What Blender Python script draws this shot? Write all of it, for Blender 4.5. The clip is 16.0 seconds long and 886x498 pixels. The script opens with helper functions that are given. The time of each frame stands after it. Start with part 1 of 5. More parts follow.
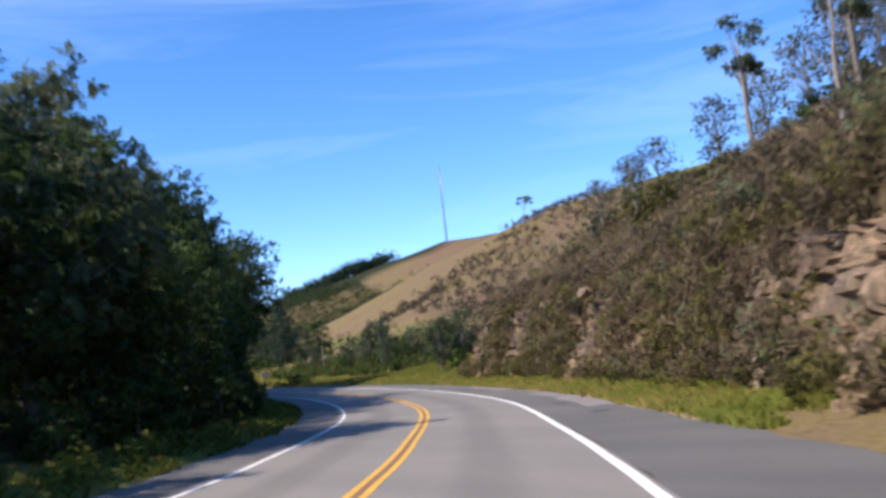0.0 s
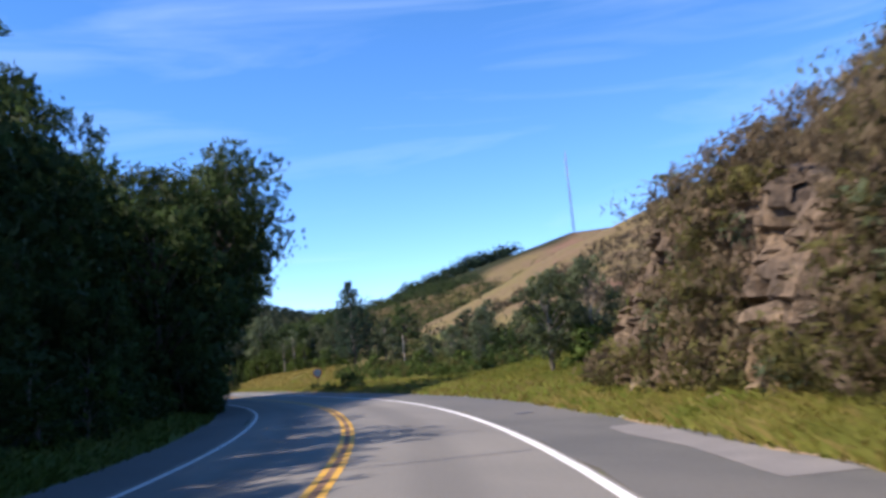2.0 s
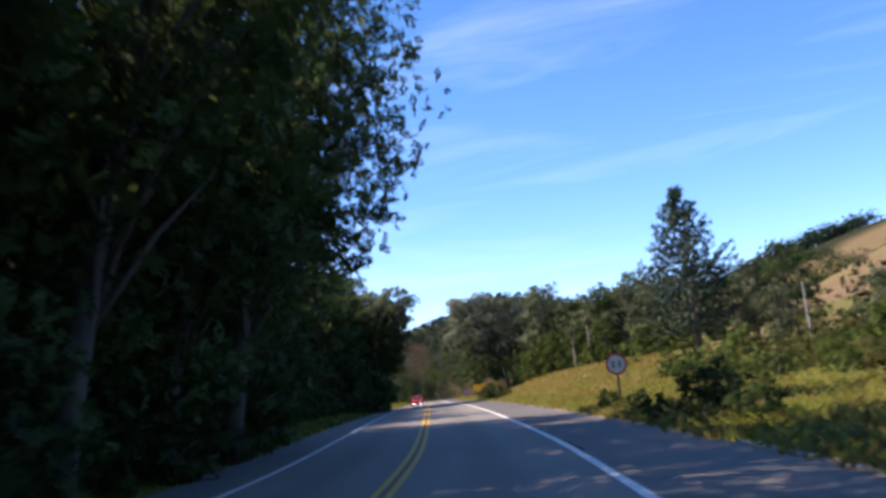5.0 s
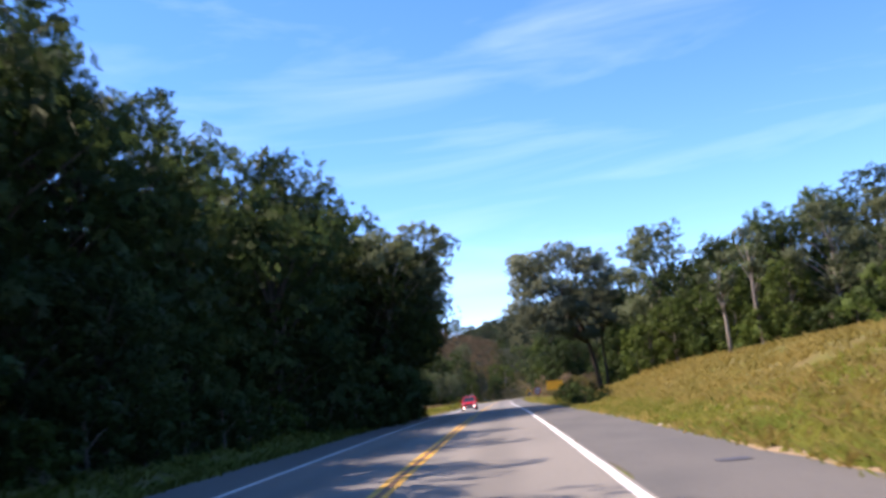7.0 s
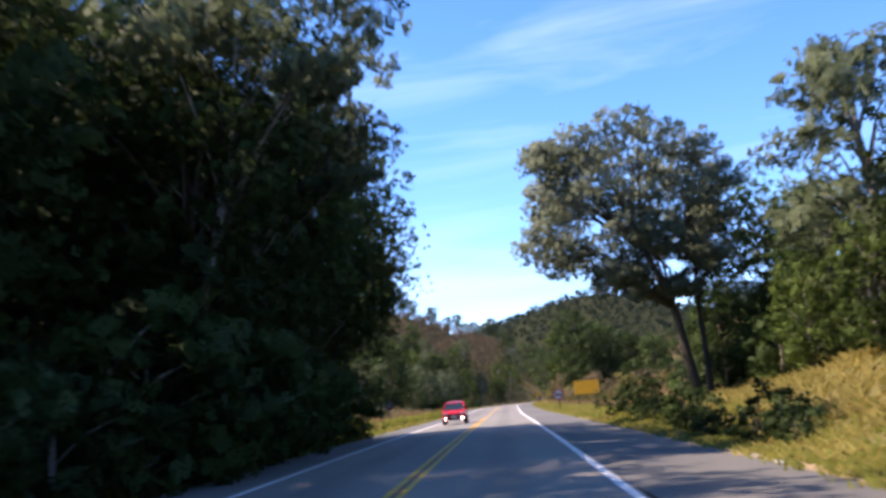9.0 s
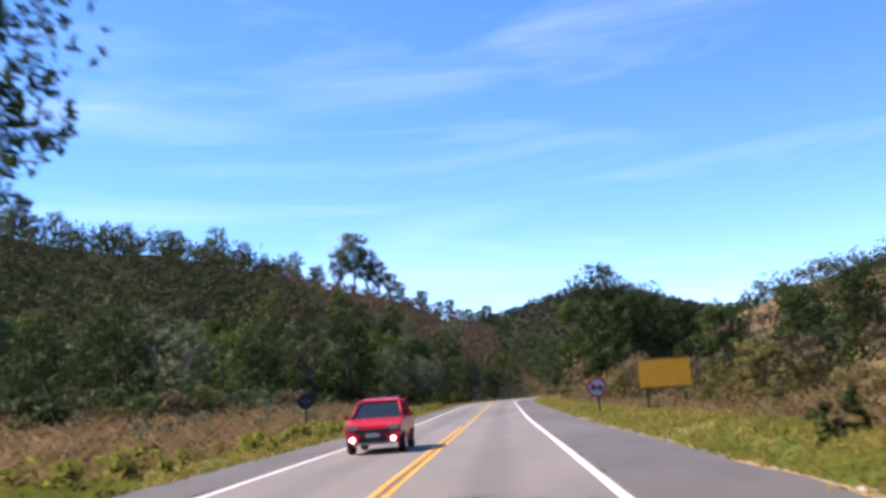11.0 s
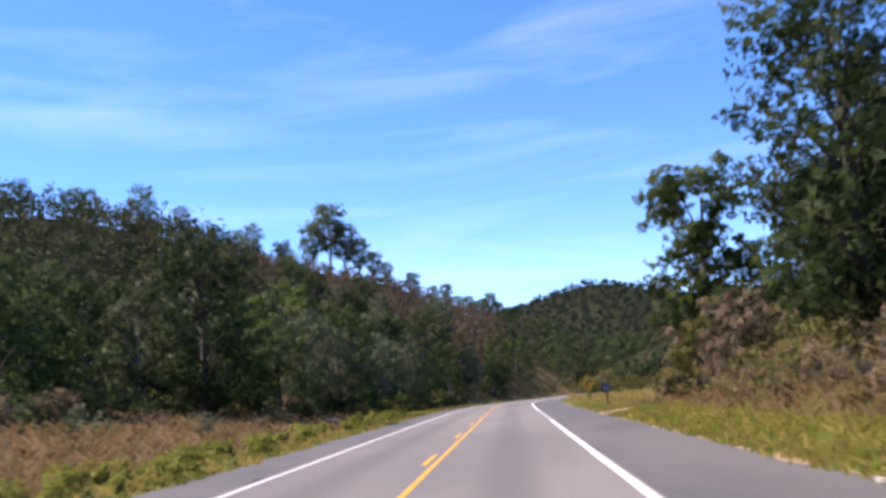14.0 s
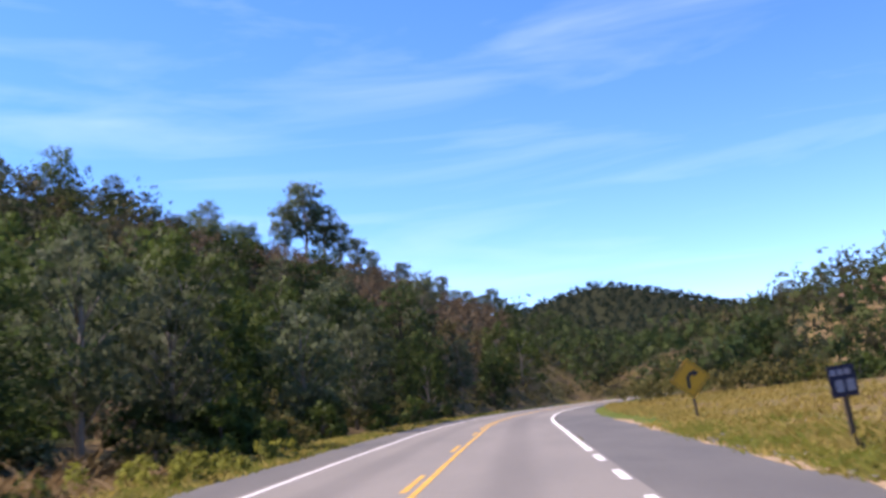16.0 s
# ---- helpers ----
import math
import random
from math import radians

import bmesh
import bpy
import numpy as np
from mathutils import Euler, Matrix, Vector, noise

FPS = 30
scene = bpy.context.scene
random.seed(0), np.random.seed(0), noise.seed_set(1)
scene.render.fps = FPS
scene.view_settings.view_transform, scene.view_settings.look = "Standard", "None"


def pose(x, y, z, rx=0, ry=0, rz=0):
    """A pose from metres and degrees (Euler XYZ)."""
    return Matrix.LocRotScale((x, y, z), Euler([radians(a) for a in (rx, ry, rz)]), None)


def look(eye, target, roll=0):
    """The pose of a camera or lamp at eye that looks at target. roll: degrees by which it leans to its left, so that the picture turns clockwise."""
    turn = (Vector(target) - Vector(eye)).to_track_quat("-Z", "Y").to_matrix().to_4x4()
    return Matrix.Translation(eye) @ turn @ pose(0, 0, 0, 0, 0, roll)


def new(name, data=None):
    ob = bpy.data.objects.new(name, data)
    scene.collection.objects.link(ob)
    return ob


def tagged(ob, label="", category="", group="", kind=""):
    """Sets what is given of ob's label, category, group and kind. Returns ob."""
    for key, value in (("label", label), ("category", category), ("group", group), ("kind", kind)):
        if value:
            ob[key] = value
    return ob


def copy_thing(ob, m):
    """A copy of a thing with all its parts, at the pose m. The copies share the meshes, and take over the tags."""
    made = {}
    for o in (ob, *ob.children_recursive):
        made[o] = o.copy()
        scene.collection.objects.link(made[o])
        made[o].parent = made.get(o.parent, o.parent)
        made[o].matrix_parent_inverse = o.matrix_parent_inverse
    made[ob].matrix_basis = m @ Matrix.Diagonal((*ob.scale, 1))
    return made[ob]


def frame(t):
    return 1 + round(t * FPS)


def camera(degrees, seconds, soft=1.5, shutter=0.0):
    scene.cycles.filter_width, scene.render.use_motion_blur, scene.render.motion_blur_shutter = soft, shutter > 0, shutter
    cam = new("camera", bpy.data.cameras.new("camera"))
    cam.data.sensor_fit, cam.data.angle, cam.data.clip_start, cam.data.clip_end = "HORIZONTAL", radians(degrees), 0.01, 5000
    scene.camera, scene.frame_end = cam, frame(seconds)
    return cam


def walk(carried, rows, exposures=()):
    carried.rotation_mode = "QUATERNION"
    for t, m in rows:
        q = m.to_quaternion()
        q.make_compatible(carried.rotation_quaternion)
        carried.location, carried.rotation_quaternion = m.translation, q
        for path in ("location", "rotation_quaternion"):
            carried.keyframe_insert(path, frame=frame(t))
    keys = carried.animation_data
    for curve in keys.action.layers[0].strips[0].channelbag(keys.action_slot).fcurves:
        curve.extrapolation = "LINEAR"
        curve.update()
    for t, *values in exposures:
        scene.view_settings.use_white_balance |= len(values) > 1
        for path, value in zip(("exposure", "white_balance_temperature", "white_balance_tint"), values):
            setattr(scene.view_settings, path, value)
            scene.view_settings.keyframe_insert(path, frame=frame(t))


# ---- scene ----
cam = camera(50.86, 16.0, soft=3.2, shutter=0.28)
ROWS = [
    (0.0, 0.00, 0.00, 1.45, -28.05, 6.42, 6.39),
    (0.5, 5.41, 9.19, 1.17, -27.43, 6.14, 5.22),
    (1.0, 10.81, 18.22, 0.92, -25.87, 6.36, 6.44),
    (1.5, 15.87, 27.25, 0.70, -23.49, 6.94, 4.92),
    (2.0, 20.29, 36.45, 0.60, -20.20, 7.23, 5.69),
    (2.5, 24.02, 45.89, 0.53, -16.49, 8.00, 5.60),
    (3.0, 27.08, 55.65, 0.52, -13.06, 7.99, 4.97),
    (3.5, 29.67, 65.62, 0.54, -9.53, 8.52, 4.33),
    (4.0, 31.76, 75.71, 0.57, -6.12, 9.18, 4.72),
    (4.5, 33.41, 85.87, 0.60, -3.18, 8.72, 5.20),
    (5.0, 34.67, 96.06, 0.60, -0.61, 9.20, 6.25),
    (6.2, 36.08, 120.45, 0.77, 3.00, 9.45, 6.15),
    (7.5, 36.30, 146.59, 1.09, 4.05, 9.55, 5.91),
    (8.0, 36.24, 156.59, 1.20, 4.27, 9.35, 5.43),
    (8.5, 36.17, 166.58, 1.29, 4.14, 9.19, 5.27),
    (9.0, 36.13, 176.56, 1.35, 3.95, 9.62, 4.85),
    (9.5, 36.13, 186.52, 1.40, 3.95, 9.45, 4.44),
    (10.0, 36.14, 196.43, 1.44, 3.52, 9.13, 3.63),
    (11.2, 36.07, 220.06, 1.49, 3.75, 9.18, 3.85),
    (12.5, 35.96, 245.56, 1.49, 4.01, 9.22, 4.23),
    (13.0, 35.90, 255.34, 1.47, 3.90, 8.63, 4.50),
    (13.5, 35.80, 265.14, 1.45, 4.03, 8.85, 5.03),
    (14.0, 35.80, 274.96, 1.46, 4.08, 9.24, 4.58),
    (14.5, 35.81, 284.84, 1.48, 4.08, 9.01, 3.82),
    (15.0, 35.87, 294.78, 1.51, 4.29, 9.29, 3.93),
    (15.5, 35.92, 304.80, 1.56, 4.47, 9.32, 4.45),
    (16.0, 35.92, 314.87, 1.65, 4.39, 9.64, 5.06),
]
walk(cam, [(t, pose(x, y, z, 90 + pitch, roll, yaw)) for t, x, y, z, yaw, pitch, roll in ROWS],
     [(0.0, 0.72, 6550, 20), (2.0, 0.72, 6550, 20), (3.0, 0.75, 6650, 23), (4.0, 0.87, 6950, 25), (5.0, 0.95, 7200, 26), (7.5, 1.2, 7150, 27), (9.0, 1.3, 7250, 27), (10.0, 1.05, 7150, 26), (12.5, 0.93, 6900, 30), (16.0, 0.93, 6900, 30)])

# ---- sky and sun ----
SUN_AZ, SUN_EL = radians(173.0), radians(49.5)  # azimuth counted from +x towards +y
to_sun = Vector((math.cos(SUN_AZ) * math.cos(SUN_EL), math.sin(SUN_AZ) * math.cos(SUN_EL), math.sin(SUN_EL)))
world = bpy.data.worlds.new("sky")
scene.world = world
world.use_nodes = True
wn, wl = world.node_tree.nodes, world.node_tree.links
sky = wn.new("ShaderNodeTexSky")
sky.sky_type, sky.sun_disc = "NISHITA", False
sky.sun_elevation, sky.sun_rotation = SUN_EL, math.pi / 2 - SUN_AZ
sky.air_density, sky.dust_density, sky.ozone_density = 0.52, 0.0, 1.2
hue = wn.new("ShaderNodeHueSaturation")
hue.inputs["Saturation"].default_value, hue.inputs["Value"].default_value = 1.28, 1.0
hue.inputs["Hue"].default_value = 0.500
# thin streaks of cirrus
coord = wn.new("ShaderNodeTexCoord")
mapping = wn.new("ShaderNodeMapping")
mapping.inputs["Scale"].default_value = (1.5, 1.5, 12.0)
mapping.inputs["Rotation"].default_value = (0.05, 0.09, 1.9)
cloud = wn.new("ShaderNodeTexNoise")
cloud.inputs["Scale"].default_value, cloud.inputs["Detail"].default_value = 1.5, 7.0
cloud.inputs["Roughness"].default_value, cloud.inputs["Distortion"].default_value = 0.55, 0.6
ramp = wn.new("ShaderNodeMapRange")
ramp.inputs["From Min"].default_value, ramp.inputs["From Max"].default_value = 0.50, 0.80
ramp.inputs["To Max"].default_value = 0.18
mixer = wn.new("ShaderNodeMix")
mixer.data_type = "RGBA"
mixer.inputs[7].default_value = (3.6, 4.5, 5.8, 1)
wl.new(sky.outputs[0], hue.inputs["Color"])
wl.new(coord.outputs["Generated"], mapping.inputs[0])
wl.new(mapping.outputs[0], cloud.inputs["Vector"])
wl.new(cloud.outputs["Fac"], ramp.inputs["Value"])
wl.new(ramp.outputs[0], mixer.inputs[0])
wl.new(hue.outputs[0], mixer.inputs[6])
wl.new(mixer.outputs[2], wn["Background"].inputs["Color"])
wn["Background"].inputs["Strength"].default_value = 0.21
sun = new("sun", bpy.data.lights.new("sun", "SUN"))
sun.data.energy, sun.data.angle, sun.data.color = 4.7, radians(0.6), (1.0, 0.92, 0.80)
sun.matrix_world = look(to_sun * 300, (0, 0, 0))


# ---- materials ----
def material(name, a, b, scale=4.0, rough=0.9, bump=0.3, fine=40.0, c=None, through_light=0.0, metal=0.0, island=0.0, fleck=0.25, stretch=(1, 1, 1), lace=0.0):
    """Two colours mixed by a coarse and a fine noise, a third by large stains; bump from the fine one."""
    m = bpy.data.materials.new(name)
    m.use_nodes = True
    n, k = m.node_tree.nodes, m.node_tree.links
    bsdf, out = n["Principled BSDF"], n["Material Output"]
    geo = n.new("ShaderNodeNewGeometry")
    mp = n.new("ShaderNodeMapping")
    mp.inputs["Scale"].default_value = stretch
    k.new(geo.outputs["Position"], mp.inputs[0])
    big, small = n.new("ShaderNodeTexNoise"), n.new("ShaderNodeTexNoise")
    big.inputs["Scale"].default_value, small.inputs["Scale"].default_value = scale, fine
    big.inputs["Detail"].default_value = small.inputs["Detail"].default_value = 4.0
    for node in (big, small):
        k.new(mp.outputs[0], node.inputs["Vector"])
    r1 = n.new("ShaderNodeMapRange")
    r1.inputs["From Min"].default_value, r1.inputs["From Max"].default_value = 0.35, 0.65
    k.new(big.outputs["Fac"], r1.inputs["Value"])
    mix = n.new("ShaderNodeMix")
    mix.data_type = "RGBA"
    mix.inputs[6].default_value, mix.inputs[7].default_value = (*a, 1), (*b, 1)
    k.new(r1.outputs[0], mix.inputs[0])
    colour = mix.outputs[2]
    if c:
        stain = n.new("ShaderNodeTexNoise")
        stain.inputs["Scale"].default_value, stain.inputs["Detail"].default_value = scale * 0.23, 5.0
        k.new(mp.outputs[0], stain.inputs["Vector"])
        r2 = n.new("ShaderNodeMapRange")
        r2.inputs["From Min"].default_value, r2.inputs["From Max"].default_value = 0.5, 0.62
        k.new(stain.outputs["Fac"], r2.inputs["Value"])
        m2 = n.new("ShaderNodeMix")
        m2.data_type = "RGBA"
        m2.inputs[7].default_value = (*c, 1)
        k.new(r2.outputs[0], m2.inputs[0])
        k.new(colour, m2.inputs[6])
        colour = m2.outputs[2]
    vary = n.new("ShaderNodeHueSaturation")
    value = n.new("ShaderNodeMapRange")
    value.inputs["To Min"].default_value, value.inputs["To Max"].default_value = 1 - fleck, 1 + fleck
    value.inputs["From Min"].default_value, value.inputs["From Max"].default_value = 0.3, 0.7
    k.new(small.outputs["Fac"], value.inputs["Value"])
    factor = value.outputs[0]
    if island:
        iv = n.new("ShaderNodeMapRange")
        iv.inputs["To Min"].default_value, iv.inputs["To Max"].default_value = 1 - island, 1 + island
        k.new(geo.outputs["Random Per Island"], iv.inputs["Value"])
        info = n.new("ShaderNodeObjectInfo")
        ov = n.new("ShaderNodeMapRange")
        ov.inputs["To Min"].default_value, ov.inputs["To Max"].default_value = 0.7, 1.3
        k.new(info.outputs["Random"], ov.inputs["Value"])
        for extra in (iv.outputs[0], ov.outputs[0]):
            mul = n.new("ShaderNodeMath")
            mul.operation = "MULTIPLY"
            k.new(factor, mul.inputs[0])
            k.new(extra, mul.inputs[1])
            factor = mul.outputs[0]
    k.new(factor, vary.inputs["Value"])
    k.new(colour, vary.inputs["Color"])
    colour = vary.outputs[0]
    k.new(colour, bsdf.inputs["Base Color"])
    bsdf.inputs["Roughness"].default_value, bsdf.inputs["Metallic"].default_value = rough, metal
    if through_light:
        bsdf.inputs["Specular IOR Level"].default_value = 0.10
    if bump:
        bp = n.new("ShaderNodeBump")
        bp.inputs["Strength"].default_value, bp.inputs["Distance"].default_value = bump, 0.6 / fine
        k.new(small.outputs["Fac"], bp.inputs["Height"])
        k.new(bp.outputs[0], bsdf.inputs["Normal"])
    if through_light:
        tr = n.new("ShaderNodeBsdfTranslucent")
        k.new(colour, tr.inputs["Color"])
        ms = n.new("ShaderNodeMixShader")
        ms.inputs[0].default_value = through_light
        k.new(bsdf.outputs[0], ms.inputs[1])
        k.new(tr.outputs[0], ms.inputs[2])
        k.new(ms.outputs[0], out.inputs["Surface"])
        if lace:  # a spray is broken up into small leaves with gaps
            gap = n.new("ShaderNodeTexNoise")
            gap.inputs["Scale"].default_value, gap.inputs["Detail"].default_value = lace, 1.0
            k.new(geo.outputs["Position"], gap.inputs["Vector"])
            cutter = n.new("ShaderNodeMath")
            cutter.operation = "GREATER_THAN"
            cutter.inputs[1].default_value = 0.545
            k.new(gap.outputs["Fac"], cutter.inputs[0])
            clear, mixed = n.new("ShaderNodeBsdfTransparent"), n.new("ShaderNodeMixShader")
            k.new(cutter.outputs[0], mixed.inputs[0])
            k.new(ms.outputs[0], mixed.inputs[1])
            k.new(clear.outputs[0], mixed.inputs[2])
            k.new(mixed.outputs[0], out.inputs["Surface"])
    return m


M_ASPHALT = material("asphalt", (0.156, 0.147, 0.126), (0.184, 0.171, 0.145), 0.5, 0.85, 0.35, 60.0, c=(0.140, 0.131, 0.114), fleck=0.14, stretch=(1, 0.22, 1))
M_SHOULDER = material("old_asphalt", (0.082, 0.081, 0.074), (0.104, 0.101, 0.090), 0.6, 0.88, 0.4, 50.0, c=(0.118, 0.112, 0.098), fleck=0.18, stretch=(1, 0.35, 1))
M_PATCH = material("patched_asphalt", (0.16, 0.150, 0.142), (0.20, 0.186, 0.172), 0.9, 0.9, 0.4, 40.0, fleck=0.15)
M_SEAM = material("bitumen", (0.055, 0.055, 0.06), (0.075, 0.072, 0.075), 2.0, 0.6, 0.2, 40.0)
M_WHITE = material("worn_white_paint", (0.74, 0.74, 0.72), (0.60, 0.60, 0.58), 3.0, 0.7, 0.2, 50.0, c=(0.66, 0.65, 0.62), fleck=0.1)
M_KERB = material("weathered_kerb", (0.44, 0.42, 0.38), (0.30, 0.29, 0.26), 3.0, 0.9, 0.4, 30.0, fleck=0.25)
M_YELLOW = material("worn_yellow_paint", (0.62, 0.36, 0.03), (0.50, 0.27, 0.03), 3.0, 0.7, 0.2, 50.0, fleck=0.12)
M_RED_SEAM = material("stained_gap", (0.17, 0.085, 0.04), (0.20, 0.12, 0.07), 3.0, 0.85, 0.2, 50.0)
M_EARTH = material("orange_earth", (0.27, 0.19, 0.10), (0.33, 0.24, 0.14), 0.8, 0.95, 0.5, 14.0, c=(0.30, 0.22, 0.13))
M_ROCK = material("weathered_rock", (0.150, 0.104, 0.062), (0.070, 0.052, 0.038), 0.6, 0.92, 0.9, 7.0, stretch=(1, 1, 0.45), c=(0.215, 0.150, 0.088), fleck=0.4)
M_PALE_ROCK = material("fresh_rock", (0.24, 0.170, 0.098), (0.120, 0.088, 0.060), 0.9, 0.92, 0.9, 6.0, stretch=(1, 1, 0.4), c=(0.34, 0.27, 0.185), fleck=0.45)
M_BARK = material("pale_bark", (0.20, 0.165, 0.13), (0.11, 0.09, 0.07), 1.5, 0.9, 0.6, 22.0, stretch=(1, 1, 0.25))
# darker copy of the bark, with the shade under the crowns in its colour
M_SHADED_BARK = material("shaded_bark", (0.085, 0.068, 0.052), (0.048, 0.040, 0.032), 1.5, 0.92, 0.6, 22.0, stretch=(1, 1, 0.25))
M_WHITE_BARK = material("white_bark", (0.27, 0.245, 0.21), (0.17, 0.15, 0.125), 1.5, 0.9, 0.5, 22.0, stretch=(1, 1, 0.3))
M_LEAF = material("broad_leaves", (0.054, 0.088, 0.026), (0.036, 0.060, 0.021), 0.35, 0.6, 0, 9.0, through_light=0.42, island=0.18, lace=13.0)
M_LEAF_LIGHT = material("light_leaves", (0.085, 0.125, 0.028), (0.055, 0.090, 0.024), 0.35, 0.6, 0, 9.0, through_light=0.42, island=0.18, lace=13.0)
M_LEAF_DULL = material("dull_leaves", (0.112, 0.140, 0.074), (0.078, 0.102, 0.056), 0.35, 0.65, 0, 9.0, through_light=0.42, island=0.18, lace=13.0)
M_LEAF_GREY = material("grey_green_leaves", (0.152, 0.178, 0.116), (0.106, 0.130, 0.088), 0.35, 0.6, 0, 9.0, through_light=0.5, island=0.22, lace=13.0)
M_LEAF_BROWN = material("dry_scrub_leaves", (0.168, 0.130, 0.082), (0.128, 0.104, 0.066), 0.5, 0.85, 0, 9.0, through_light=0.42, island=0.18, lace=16.0)
M_LEAF_HAZEL = material("grey_brown_leaves", (0.135, 0.128, 0.080), (0.098, 0.096, 0.060), 0.35, 0.7, 0, 9.0, through_light=0.5, island=0.2, lace=13.0)
M_LEAF_OLIVE = material("olive_scrub_leaves", (0.128, 0.118, 0.040), (0.090, 0.090, 0.032), 0.5, 0.8, 0, 9.0, through_light=0.42, island=0.18, lace=16.0)
M_FAR_LEAF = material("woods_leaves", (0.044, 0.070, 0.022), (0.028, 0.048, 0.018), 0.12, 0.7, 0, 4.0, through_light=0.42, island=0.18, c=(0.060, 0.078, 0.026), lace=4.5)
# bluish: the haze over the far hills is put into the leaf colour
M_HAZED_LEAF = material("hazed_leaves", (0.026, 0.042, 0.028), (0.018, 0.030, 0.021), 0.05, 0.7, 0, 2.0, through_light=0.42, island=0.18, lace=1.6)
M_FAR_DULL = material("dull_woods_leaves", (0.060, 0.075, 0.038), (0.042, 0.056, 0.032), 0.12, 0.7, 0, 4.0, through_light=0.42, island=0.18, c=(0.085, 0.078, 0.042), lace=4.5)
M_FAR_BROWN = material("brown_scrub_cover", (0.108, 0.084, 0.056), (0.080, 0.066, 0.044), 0.12, 0.85, 0, 4.0, through_light=0.42, island=0.18, lace=4.5)
M_NEEDLE = material("pine_needles", (0.030, 0.058, 0.034), (0.022, 0.042, 0.026), 0.5, 0.6, 0, 9.0, through_light=0.12, island=0.3)
M_GRASS = material("green_grass", (0.120, 0.150, 0.026), (0.185, 0.182, 0.042), 0.35, 0.8, 0, 9.0, through_light=0.4, island=0.18)
M_TUSSOCK = material("tussock_grass", (0.26, 0.275, 0.052), (0.20, 0.225, 0.042), 0.5, 0.8, 0, 9.0, through_light=0.4, island=0.18)
M_DRY_GRASS = material("dry_grass", (0.27, 0.215, 0.066), (0.20, 0.175, 0.05), 0.3, 0.85, 0, 9.0, through_light=0.35, island=0.22)
M_BROWN_GRASS = material("brown_grass", (0.165, 0.118, 0.062), (0.118, 0.090, 0.045), 0.3, 0.85, 0, 9.0, through_light=0.3, island=0.22)
M_STEEL = material("dull_steel", (0.30, 0.30, 0.31), (0.22, 0.22, 0.23), 2.0, 0.5, 0.1, 30.0, metal=0.6)
M_WOOD_POST = material("tarred_post", (0.085, 0.065, 0.05), (0.055, 0.045, 0.036), 3.0, 0.85, 0.4, 30.0)


def oil_streaks(m):
    """Darker bands along the middle of each lane, by the vertex layer 'across' (metres right of the centre line)."""
    n, k = m.node_tree.nodes, m.node_tree.links
    bsdf = n["Principled BSDF"]
    base = bsdf.inputs["Base Color"].links[0].from_socket
    lay = n.new("ShaderNodeAttribute")
    lay.attribute_name = "across"
    chain = lay.outputs["Fac"]
    for op, v in (("ABSOLUTE", 0.0), ("SUBTRACT", 1.75), ("ABSOLUTE", 0.0)):
        q = n.new("ShaderNodeMath")
        q.operation = op
        q.inputs[1].default_value = v
        k.new(chain, q.inputs[0])
        chain = q.outputs[0]
    band = n.new("ShaderNodeMapRange")
    band.interpolation_type = "SMOOTHSTEP"
    band.inputs["From Min"].default_value, band.inputs["From Max"].default_value = 0.15, 0.75
    band.inputs["To Min"].default_value, band.inputs["To Max"].default_value = 0.84, 1.04
    k.new(chain, band.inputs["Value"])
    hs = n.new("ShaderNodeHueSaturation")
    k.new(band.outputs[0], hs.inputs["Value"])
    k.new(base, hs.inputs["Color"])
    k.new(hs.outputs[0], bsdf.inputs["Base Color"])


oil_streaks(M_ASPHALT)


